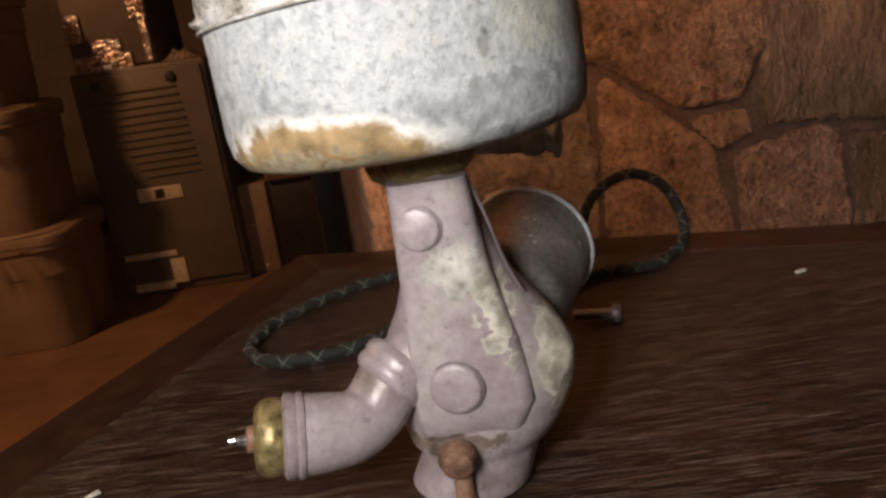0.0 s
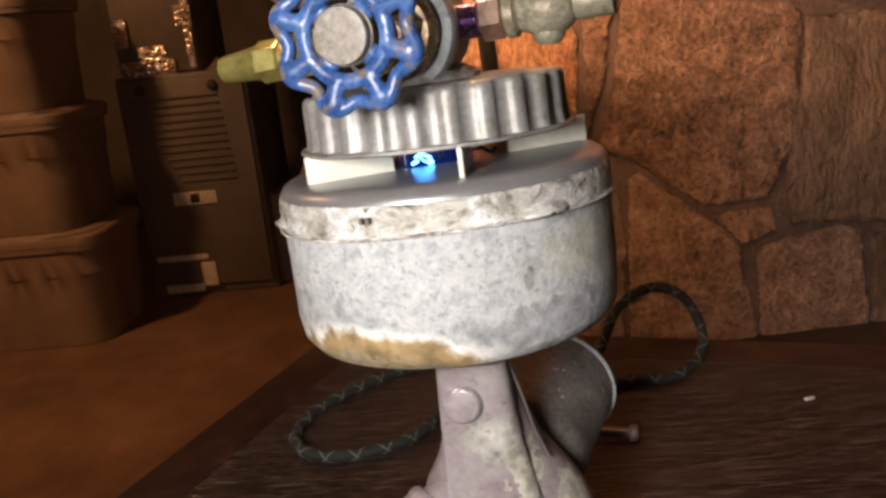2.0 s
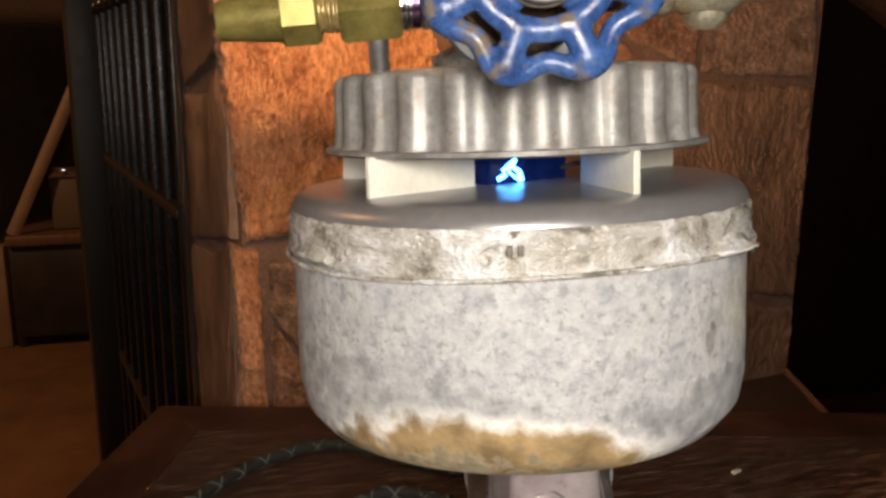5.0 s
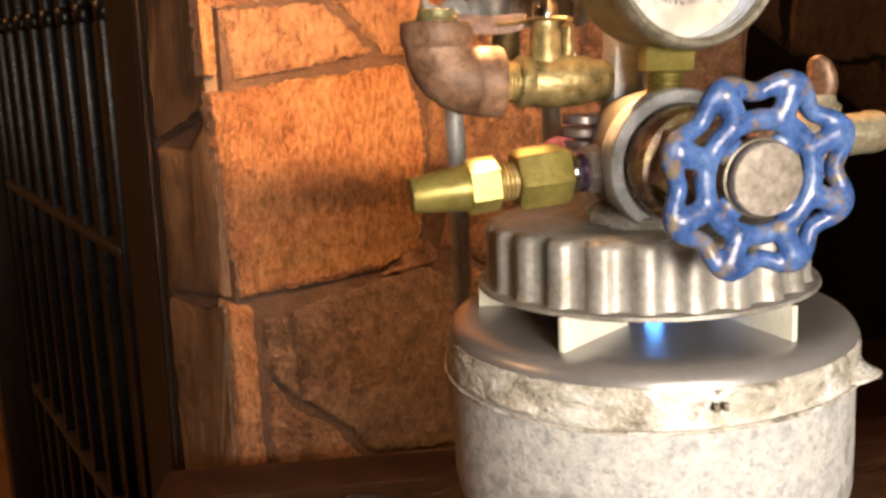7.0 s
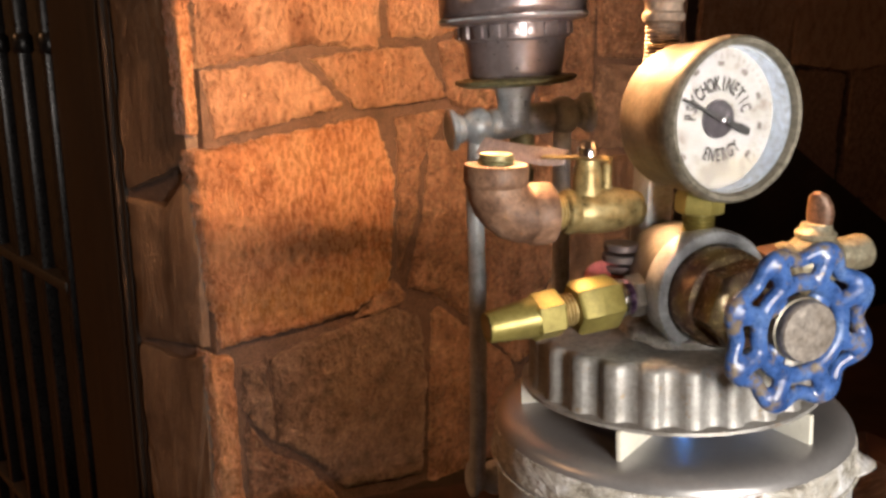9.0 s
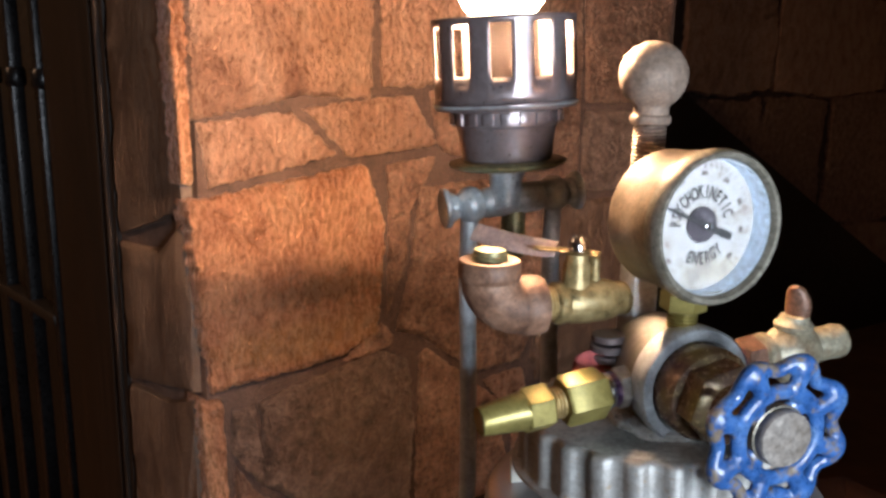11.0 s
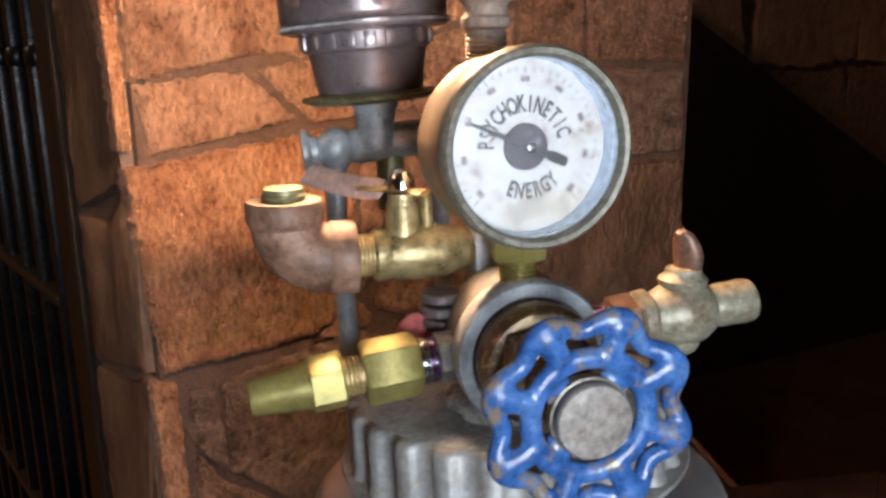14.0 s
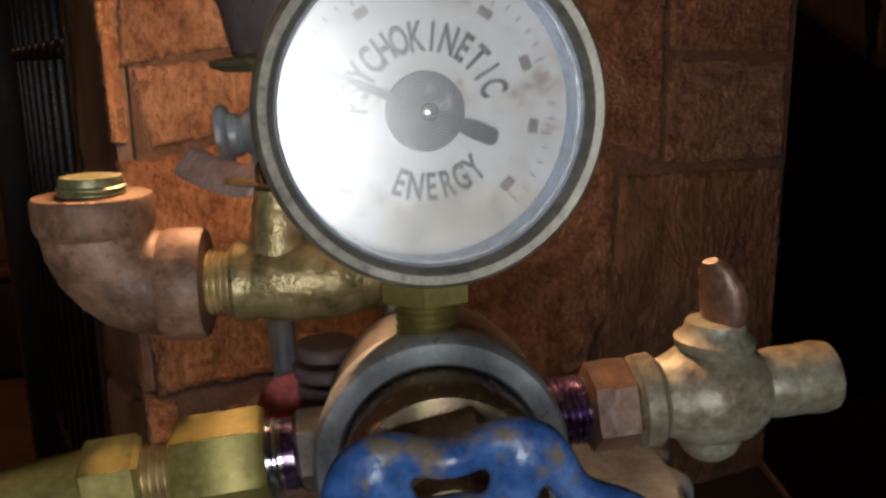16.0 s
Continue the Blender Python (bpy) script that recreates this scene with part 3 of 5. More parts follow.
stone(stone_dark, (0.040, 0.083), (0.10, 0.092), (0.142, 0.099), (0.170, 0.087), (0.176, 0.03), (0.172, -0.05), (0.098, -0.038), (0.070, -0.006), (0.044, 0.016))
stone(stone_dark, (0.019, 0.079), (0.034, 0.081), (0.040, 0.016), (0.017, 0.052))
stone(stone_brown, (0.019, 0.040), (0.036, 0.010), (0.064, -0.010), (0.090, -0.045), (0.09, -0.12), (0.019, -0.12))
stone(stone_brown, (0.144, 0.122), (0.155, 0.110), (0.150, 0.104), (0.110, 0.099))
stone(stone_band, (-0.014, 0.42), (-0.006, 0.42), (-0.003, 0.243), (-0.010, 0.246), proud=0.009)
stone(stone_band, (-0.006, 0.093), (0.009, 0.090), (0.013, -0.12), (0.000, -0.12), proud=0.014)
# the wide face to the other corner
stone(stone_brown, (0.183, 0.226), (0.174, 0.162), (0.160, 0.113), (0.185, 0.105), (0.246, 0.061), (0.297, 0.062), (0.318, 0.104), (0.321, 0.205), (0.29, 0.228))
stone(stone_brown, (0.183, 0.086), (0.190, 0.092), (0.270, 0.028), (0.287, -0.054), (0.288, -0.12), (0.180, -0.12))
stone(stone_tan, (0.253, 0.050), (0.297, 0.052), (0.303, 0.034), (0.276, 0.026))
stone(stone_umber, (0.328, 0.200), (0.325, 0.150), (0.312, 0.061), (0.320, 0.036), (0.37, 0.034), (0.486, 0.012), (0.485, 0.196))
stone(stone_brown, (0.290, 0.018), (0.360, 0.028), (0.377, 0.022), (0.386, -0.050), (0.386, -0.12), (0.298, -0.12))
stone(stone_umber, (0.387, 0.020), (0.487, 0.000), (0.487, -0.12), (0.396, -0.12))
stone(stone_brown, (0.203, 0.254), (0.288, 0.240), (0.287, 0.328), (0.190, 0.300))
stone(stone_brown, (0.297, 0.234), (0.358, 0.214), (0.358, 0.33), (0.350, 0.41), (0.295, 0.41))
stone(stone_dark, (0.368, 0.210), (0.483, 0.206), (0.478, 0.278), (0.368, 0.282))
stone(stone_brown, (0.368, 0.291), (0.479, 0.287), (0.482, 0.41), (0.360, 0.41))
rows = random.Random(5)
for z0, z1 in ((-0.735, -0.55), (-0.54, -0.36), (-0.35, -0.13), (0.44, 0.60), (0.61, 0.82), (0.83, 1.02), (1.03, 1.25), (1.26, 1.48), (1.49, 1.70)):
    cuts = [0.0, rows.uniform(0.12, 0.2), rows.uniform(0.28, 0.38), WIDE]
    for a, b in zip(cuts, cuts[1:]):
        tilt = rows.uniform(-0.012, 0.012)
        stone(rows.choice((stone_tan, stone_brown, stone_brown)), (a + 0.005, z0), (b - 0.005, z0 + 0.002), (b - 0.005 + tilt * 0.4, z1 - 0.004), (a + 0.005 + tilt * 0.4, z1))
# the narrow side towards the hall
REACH = (HALL_FRONT - HALL_BACK).length
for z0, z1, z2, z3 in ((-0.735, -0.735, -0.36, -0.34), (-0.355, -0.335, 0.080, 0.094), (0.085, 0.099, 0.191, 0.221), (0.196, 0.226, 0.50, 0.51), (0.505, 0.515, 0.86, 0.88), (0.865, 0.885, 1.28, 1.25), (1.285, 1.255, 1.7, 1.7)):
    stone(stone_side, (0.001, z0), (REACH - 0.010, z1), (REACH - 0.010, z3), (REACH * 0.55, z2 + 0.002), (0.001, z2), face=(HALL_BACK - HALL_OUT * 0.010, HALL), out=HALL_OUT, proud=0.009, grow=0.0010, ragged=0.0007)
RIGHT = (PILLAR + BACK * 0.0 + ALONG * (WIDE - 0.004), BACK)
for z0, z1 in ((-0.735, -0.40), (-0.39, -0.06), (-0.05, 0.19), (0.20, 0.42), (0.43, 0.8), (0.81, 1.2), (1.21, 1.7)):
    stone(stone_brown, (0.016, z0), (DEEP - 0.005, z0), (DEEP - 0.005, z1), (0.016, z1), face=RIGHT, out=ALONG, proud=0.008)

# the raised hearth on which the pillar stands
hearth = part("hearth", slab(B(), [(-0.09, 0.50), (0.352, 0.50), (0.424, 0.70), (0.47, 1.10), (-0.09, 1.10)], FLOOR_Z, -0.060, 0.004), gate_panel)
tagged(hearth, "dark stone hearth slab under the pillar, behind the table", "hearth", "", "structure")
part("edge_strip", sweep(B(), [(0.350, 0.497, -0.058), (0.387, 0.60, -0.058), (0.424, 0.70, -0.058)], 0.003, 8), copper, hearth, "thin coppery strip along the hearth edge")

# the fieldstone wall in the dark beyond the pillar
far_wall = tagged(part("wall_stone", block(B(), pose(2.22, 2.24, 0.49), (2.95, 0.3, 2.46), 0), mortar), "fieldstone wall of large pale brown stones, half in shadow", "", "", "structure")
rows = random.Random(11)
z = FLOOR_Z + 0.01
while z < 1.45:
    tall = rows.uniform(0.36, 0.55)
    x = 0.0
    while x < 2.7:
        wide = rows.uniform(0.35, 0.85)
        b = min(x + wide, 2.93)
        j = [rows.uniform(-0.09, 0.09) for _ in range(8)]
        SEED[0] += 1
        bm = stone_mesh([(x + 0.02, z + 0.01), ((x + b) / 2, z + j[0] * 0.3 + 0.005), (b - 0.01, z + 0.012), (b - 0.01 + j[1] * 0.5, z + tall / 2), (b - 0.02, z + tall - 0.02 + j[2] * 0.4),
                         ((x + b) / 2 + j[3], z + tall - 0.008 + j[4] * 0.3), (x + 0.02, z + tall - 0.02), (x + 0.012 + j[5] * 0.4, z + tall / 2)],
                        (Vector((0.75, 2.09, 0)), Vector((1, 0, 0))), Vector((0, -1, 0)), SEED[0], 0.02, 0.006)
        part("stone", bm, rows.choice((stone_tan, stone_tan, stone_brown)), far_wall)
        x = b
    z += tall

# a black panel added in front of it for the dark lower half, its top edge sloping down
dark_panel = part("stair_side", slab(B(), [(0.76, 0.80), (0.76, FLOOR_Z), (3.68, FLOOR_Z), (3.68, -0.735), (1.65, 0.37)], 0, 0.05), gate_panel)
dark_panel.matrix_world = Matrix.Translation((0, 2.04, 0)) @ Matrix.Rotation(math.pi / 2, 4, "X")
tagged(dark_panel, "black panel with a sloping top edge, added to darken the stone wall's lower half", "", "", "structure")

# ---- the table ----
TABLE_Z = 0.005
CORNERS = [Vector(c) for c in ((-0.121, 0.590), (0.388, 0.437), (0.335, -0.42), (-0.47, -0.33))]
table = thing("wooden_table", "small dark-stained wooden table with an edged top", "table", at=(0, 0.08, FLOOR_Z))


def inset(corners, by):
    n, out = len(corners), []
    for k in range(n):
        p, q, r = corners[k - 1], corners[k], corners[(k + 1) % n]
        a, b = (q - p).normalized(), (r - q).normalized()
        na, nb = Vector((a.y, -a.x)), Vector((b.y, -b.x))
        s = (na + nb) / (1 + na.dot(nb))
        out.append(q + s * by)
    return out


inner = inset(CORNERS, 0.036)
part("top_panel", slab(B(), [tuple(p) for p in inset(CORNERS, 0.0362)], TABLE_Z - 0.022, TABLE_Z - 0.0002, 0), wood_dark, table)
for k in range(4):
    a, b = CORNERS[k], CORNERS[(k + 1) % 4]
    c, d = inner[(k + 1) % 4], inner[k]
    ease = (b - a).normalized() * 0.0003
    part("edge_board", slab(B(), [tuple(a + ease), tuple(b - ease), tuple(c - ease), tuple(d + ease)], TABLE_Z - 0.030, TABLE_Z, 0.0007), wood_edge, table)
for p in inset(CORNERS, 0.06):
    bm = block(B(), pose(p.x, p.y, (FLOOR_Z + TABLE_Z - 0.03) / 2), (0.05, 0.05, TABLE_Z - 0.03 - FLOOR_Z), 0.004)
    part("leg", bm, wood_edge, table)
for k in range(4):
    rail = inset(CORNERS, 0.05)
    a, b = rail[k], rail[(k + 1) % 4]
    bm = block(B(), basis(((a.x + b.x) / 2, (a.y + b.y) / 2, TABLE_Z - 0.065), UP, (b - a).to_3d()), ((b - a).length - 0.04, 0.018, 0.065), 0.002)
    part("apron", bm, wood_edge, table)
bm = B()
block(bm, pose(0.171, 0.417, TABLE_Z + 0.0011, 0, 0, 20), (0.006, 0.0022, 0.0014), 0.0004)
tagged(part("paint_chip", bm, card_white), "small pale chip lying on the dark table", "chip")
bm = block(B(), pose(-0.155, 0.287, TABLE_Z + 0.0011, 0, 0, 50), (0.006, 0.002, 0.0014), 0.0004)
tagged(part("paint_chip", bm, card_white), "small pale chip lying on the dark table", "chip")

# ---- the lamp: plumbing and kitchen ware ----
AX = Vector((-0.0130, 0.2755, 0))
lamp = thing("table_lamp", "salvaged-plumbing table lamp with aluminium pot, gauge and blue handwheel", "lamp", at=(-0.006, 0.268, TABLE_Z))


def at(x, y, z):
    return Matrix.Translation((x, y, z))


def drum(name, m, profile, material, parent, label="", sides=40, **more):
    return part(name, lathe(B(), m, profile, sides, **more), material, parent, label)


# foot: a cast valve body
bm = loft(B(), [(0.006, -0.0085, 0.266, 0.0205, 0.019), (0.0075, -0.0085, 0.266, 0.0212, 0.0195), (0.018, -0.004, 0.267, 0.0205, 0.018), (0.0215, -0.003, 0.267, 0.0215, 0.0185),
                (0.023, -0.003, 0.267, 0.0245, 0.0195), (0.030, -0.0015, 0.268, 0.0285, 0.0215), (0.040, -0.0005, 0.268, 0.0320, 0.0230), (0.052, 0.0, 0.268, 0.0325, 0.0230),
                (0.062, -0.0015, 0.268, 0.0290, 0.0210), (0.071, -0.0024, 0.268, 0.0234, 0.0185), (0.080, -0.0042, 0.267, 0.0186, 0.0165), (0.092, -0.0060, 0.267, 0.0156, 0.0155),
                (0.104, -0.0076, 0.267, 0.0134, 0.0145), (0.113, -0.0085, 0.267, 0.0118, 0.0130), (0.1185, -0.0085, 0.267, 0.0105, 0.0110)], 44)
foot = part("cast_body", bm, lilac, lamp, "lilac-grey cast valve body with flaking paint")


def cheek(rows):
    """A flat upright cheek with rounded front edges: each row is (z, x left, x right, y front)."""
    bm = B()
    rings = []
    for z, x0, x1, y in rows:
        ring = [(x0, y + 0.014)]
        for cx, r, first in ((x0 + 0.0026, 0.0026, math.pi), (x1 - 0.0060, 0.0060, 1.5 * math.pi)):
            for k in range(7):
                a = first + math.pi / 12 * k
                ring.append((cx + r * math.cos(a), y + r + r * math.sin(a)))
        ring.append((x1, y + 0.014))
        rings.append([bm.verts.new((px, py - 0.03 * (px + 0.0085), z)) for px, py in ring])
    for p, q in zip(rings, rings[1:]):
        for k in range(len(p)):
            j = (k + 1) % len(p)
            bm.faces.new((p[k], p[j], q[j], q[k]))
    bm.faces.new(rings[0][::-1])
    bm.faces.new(rings[-1])
    for f in bm.faces:
        f.smooth = len(f.verts) == 4
    bmesh.ops.recalc_face_normals(bm, faces=bm.faces)
    return bm


part("front_cheek", cheek([(0.0270, -0.0200, 0.0120, 0.2515), (0.0340, -0.0222, 0.0125, 0.2458), (0.0420, -0.0228, 0.0160, 0.2446), (0.0520, -0.0226, 0.0152, 0.2446), (0.0620, -0.0222, 0.0132, 0.2456),
                           (0.0720, -0.0220, 0.0102, 0.2468), (0.0850, -0.0216, 0.0074, 0.2486), (0.1000, -0.0214, 0.0050, 0.2494), (0.1160, -0.0212, 0.0036, 0.2500)]),
     lilac, foot, "flat lilac-grey front cheek with flaking paint")
ridge = smooth_path([(0.004, 0.2600, 0.115), (0.0085, 0.2615, 0.10), (0.0125, 0.262, 0.085), (0.017, 0.2605, 0.075)], 6)
part("casting_seam", sweep(B(), [(p.x - 0.0005, p.y - 0.0030, p.z) for p in ridge], 0.0005, 8), dark_steel, foot, "dark casting seam")
for x, y, z, r, lean in ((-0.0135, 0.2502, 0.1020, 0.0070, (-0.16, -1, 0.05)), (-0.0090, 0.2446, 0.0505, 0.0084, (-0.16, -1, 0.02))):
    disc = basis((x, y, z), lean)
    plug = drum("plug", disc, [(r, -0.003), (r, 0.0008), (r - 0.0005, 0.0015), (r - 0.0014, 0.0018), (0.0003, 0.0021)], lilac, foot, "round cast plug", 40)
    drum("plug_groove", disc, [(r + 0.0001, 0.0), (r + 0.0007, 0.0), (r + 0.0007, 0.0003), (r + 0.0001, 0.0003)], dark_steel, plug, "dark groove round the plug", 40)
drum("drain_knob", basis((-0.0115, 0.247, 0.0265), (-0.1, -1, -0.1)), [(0.0030, -0.006), (0.0032, 0.0), (0.0060, 0.0012), (0.0064, 0.0045), (0.0048, 0.0078), (0.0020, 0.0088)], rusty, foot, "brown drain screw", 24)
drum("drain_stem", at(-0.0112, 0.2452, 0.0055), [(0.0034, 0), (0.0038, 0.003), (0.0033, 0.006), (0.0030, 0.018)], rusty, foot, "", 16)
# a bent spout
path = smooth_path([(-0.018, 0.260, 0.0570), (-0.029, 0.2560, 0.0520), (-0.0365, 0.2515, 0.0440), (-0.0435, 0.2470, 0.0412), (-0.053, 0.2440, 0.0418), (-0.0640, 0.2415, 0.0436)], 7)
rad = [0.0124 - 0.0014 * min(1, i / 10) + (0.0020 * min(1, max(0, i - 16) / 14)) for i in range(len(path))]
spout = part("spout", sweep(B(), path, rad, 28), lilac, lamp, "bent lilac-grey cast spout")
drum("collar", basis((-0.0285, 0.2565, 0.0525), (-0.70, -0.42, -0.58)), [(0.0120, -0.0060), (0.0134, -0.0045), (0.0138, -0.0020), (0.0132, -0.0006), (0.0136, 0.0008), (0.0134, 0.0030), (0.0120, 0.0046), (0.0105, 0.0052)], lilac, spout, "", 36)
sp = basis((-0.0640, 0.2415, 0.0436), (-0.955, -0.20, 0.16))
drum("spout_lip", sp, [(0.0124, -0.0060), (0.0136, -0.0052), (0.0138, -0.0040), (0.0132, -0.0030), (0.0137, -0.0018), (0.0136, 0.0002), (0.0118, 0.0014)], lilac, spout, "", 36)
drum("brass_ring", sp, [(0.0118, 0.0010), (0.0125, 0.0020), (0.0125, 0.0060), (0.0112, 0.0084), (0.0090, 0.0098), (0.0050, 0.0102)], valve_brass, spout, "tarnished brass ring nut", 36)
drum("screw_boss", sp, [(0.0044, 0.0100), (0.0044, 0.0118), (0.0036, 0.0124), (0.0026, 0.0124)], rusty, spout, "", 20)
drum("screw_tip", sp, [(0.0022, 0.0122), (0.0022, 0.0138), (0.0014, 0.0142), (0.0014, 0.0156), (0.0022, 0.0160), (0.0018, 0.0178)], chrome, spout, "bright chrome screw tip", 16)
# a dark can behind the foot, its mouth turned away
ca = basis((0.006, 0.288, 0.0560), (0.34, 0.93, 0.10))
bm = lathe(B(), ca, [(0.010, -0.012), (0.018, -0.006), (0.0245, 0.004), (0.0258, 0.010), (0.0260, 0.056), (0.0268, 0.0575), (0.0268, 0.060), (0.0258, 0.0605), (0.0250, 0.058), (0.0246, 0.012), (0.012, 0.008)], 48)
can = part("can", bm, can_dark, lamp, "dark scuffed metal can lying on its side")
bm = B()
sweep(bm, [ca @ Vector((0.0266 * math.cos(a * math.pi / 24), 0.0266 * math.sin(a * math.pi / 24), 0.0588)) for a in range(48)], 0.0014, 8, True)
part("rolled_rim", bm, zinc, can, "pale rolled rim")
bolt = thing("steel_bolt", "short grey steel bolt lying on the dark table", "bolt", at=(0.052, 0.382, TABLE_Z))
bs = basis((0.048, 0.3915, 0.0096), (0.97, -0.24, 0.0))
drum("shank", bs, thread(0.0028, 0.0, 0.019, 0.0009, 0.0003), dark_steel, bolt, "", 16)
drum("head", bs, [(0.0028, 0.0185), (0.0046, 0.0195), (0.0046, 0.0215), (0.0036, 0.0232)], dark_steel, bolt, "", 20)

# brass nut under the pot
drum("hex_nut", at(-0.0100, 0.2700, 0), [(0.0125, 0.1130), (0.0166, 0.1155), (0.0184, 0.1190), (0.0184, 0.1258), (0.0170, 0.1270)], valve_brass, lamp, "wide tarnished brass nut", 6, phase=0.3)

# the pot and its lid
# pot, lid and crown sit a little askew on the foot
PIVOT = Vector((AX.x, AX.y, 0.180))
ASKEW = Matrix.Translation(PIVOT) @ UP.rotation_difference(Vector((-0.031, 0.051, 1.0)).normalized()).to_matrix().to_4x4() @ Matrix.Translation(-PIVOT)
m = ASKEW @ at(AX.x, AX.y, 0)


def dented(a, i):
    return 1 + 0.004 * math.sin(2 * a + 0.6) + 0.002 * math.sin(5 * a + i)


pot = part("pot", lathe(B(), m, [(0.004, 0.1250), (0.042, 0.1247), (0.0482, 0.1253), (0.0532, 0.1272), (0.0561, 0.1312), (0.0571, 0.1375), (0.0571, 0.1480), (0.0570, 0.1600), (0.0571, 0.1725), (0.0570, 0.1742)],
                        72, dented), galvanised, lamp, "mottled grey aluminium pot with an ochre stain")


def ragged(a, i):
    return 1 + 0.006 * noise.noise(Vector((math.cos(a) * 6, math.sin(a) * 6, i * 0.7))) + 0.005 * noise.noise(Vector((math.cos(a) * 17, math.sin(a) * 17, i * 1.6)))


lid = part("lid", lathe(B(), m, [(0.0569, 0.1762), (0.0572, 0.1786), (0.0567, 0.1805), (0.0556, 0.1820), (0.0538, 0.1831), (0.0512, 0.1837), (0.0470, 0.1838), (0.010, 0.1838)], 72), polished, pot, "spun aluminium lid")
part("lid_rim", lathe(B(), m, [(0.0566, 0.1692), (0.0577, 0.1692), (0.0580, 0.1702), (0.0576, 0.1716), (0.0577, 0.1728), (0.0576, 0.1742), (0.0577, 0.1756), (0.0576, 0.1770), (0.0576, 0.1782), (0.0571, 0.1792), (0.0562, 0.1796)], 160, ragged),
     crust, pot, "white-crusted lid rim")
lip = []
for k in range(96):
    a = 2 * math.pi * k / 96
    lip.append(m @ Vector((0.0584 * math.cos(a), 0.0584 * math.sin(a), 0.1692 + 0.0009 * math.sin(a + 2.2) + 0.0004 * math.sin(3 * a))))
part("lip", sweep(B(), lip, 0.00055, 8, True), crust, pot, "thin turned lip")
for a, reach in ((-1.0, 0.0062), (3.45, 0.0034)):
    tip = AX + Vector((math.cos(a), math.sin(a), 0)) * 0.0572
    mm = ASKEW @ Matrix.Translation((tip.x, tip.y, 0.1704)) @ Matrix.Rotation(a - math.pi / 2, 4, "Z")
    bm = B()
    rows_ = []
    for k in range(13):
        f = k / 12 * 2 - 1
        width = reach * max(0.0, 1 - abs(f) ** 1.7)
        rows_.append([bm.verts.new(mm @ Vector((0.0095 * f, width * u - 0.0004, h * (1 + 0.9 * math.cos(f * math.pi / 2) * (1 - u)) + 0.0012 * u * (1 - abs(f)))))
                      for u, h in ((0.0, -0.0010), (0.62, -0.0007), (1.0, -0.0003), (1.0, 0.0003), (0.62, 0.0008), (0.0, 0.0022))])
    for p, q in zip(rows_, rows_[1:]):
        for k in range(6):
            bm.faces.new((p[k], p[(k + 1) % 6], q[(k + 1) % 6], q[k]))
    lug = part("lug", bm, crust, pot, "bent lid lug")
    if reach > 0.005:
        drum("pin_hole", mm @ Matrix.Translation((0.0008, reach * 0.80, 0.0003)), [(0.0008, -0.0004), (0.0010, 0.0), (0.0009, 0.0006), (0.0004, 0.0007)], ink, lug, "small dark hole", 12)
for x in (-0.0355, -0.0335):
    bm = block(B(), ASKEW @ Matrix.Translation((x, 0.2200 - (x + 0.0345) * 0.42, 0.1755)) @ Matrix.Rotation(-0.4, 4, "Z"), (0.0011, 0.0012, 0.0020), 0.0002)
    part("stamped_mark", bm, ink_grey, pot, "small dark stamped bar")

# white spacers and the blue spark light between lid and crown
for (x0, y0), (x1, y1) in (((-0.0560, 0.2520), (-0.0285, 0.2622)), ((-0.0050, 0.2268), (-0.0029, 0.2560)), ((0.0105, 0.2745), (0.0385, 0.2850)), ((-0.0525, 0.3030), (-0.0300, 0.2930))):
    d = Vector((x1 - x0, y1 - y0, 0))
    bm = block(B(), ASKEW @ basis(((x0 + x1) / 2, (y0 + y1) / 2, 0.1874), UP, d), (d.length, 0.0016, 0.0104), 0.0003)
    part("spacer", bm, card_white, lamp, "cream plastic spacer plate")
led = part("spark_block", block(B(), pose(-0.0145, 0.2690, 0.1866, 0, 0, 16), (0.0240, 0.0080, 0.0068), 0.0008), led_dark, lamp, "dark blue glass block")
zig = [(-0.0226, 0.2622, 0.1854), (-0.0204, 0.2627, 0.1864), (-0.0212, 0.2625, 0.1874), (-0.0178, 0.2634, 0.1900), (-0.0186, 0.2632, 0.1882), (-0.0166, 0.2638, 0.1872), (-0.0156, 0.2641, 0.1848)]
part("spark", sweep(B(), zig, 0.00055, 6), led_glow, led, "bright blue glowing spark")
part("spark", sweep(B(), [(p[0] + 0.0015, p[1] + 0.0002, 0.3746 - p[2]) for p in zig[1:5]], 0.0003, 6), led_glow, led, "bright blue glowing spark")

part("wire", sweep(B(), smooth_path([(-0.0040, 0.2675, 0.1872), (0.0010, 0.2660, 0.1884), (0.0040, 0.2670, 0.1866), (0.0060, 0.2700, 0.1874)], 5), 0.0006, 8), ink, led, "thin black wire")

# fluted crown on its flange
FL, TURN = 24, radians(-6.4)


def flute(a, i):
    s = math.cos(FL * (a - TURN))
    return 1 + 0.026 * (abs(s) ** 0.6) * (1 if s > 0 else -1)


drum("flange", m, [(0.030, 0.1921), (0.0470, 0.1921), (0.0477, 0.1925), (0.0474, 0.1934), (0.040, 0.1937)], pressed, lamp, "thin pressed tin flange", 72)
crown = part("fluted_crown", lathe(B(), m, [(0.0446, 0.1935), (0.0442, 0.1948), (0.0439, 0.1975), (0.0437, 0.2085), (0.0431, 0.2100), (0.0420, 0.2106)], FL * 14, flute), pressed, lamp, "fluted pressed tin crown")
drum("crown_top", m, [(0.0415, 0.2096), (0.0412, 0.2106), (0.036, 0.2112), (0.020, 0.2114), (0.003, 0.2114)], zinc_plate, crown, "dull grey zinc top", 72)

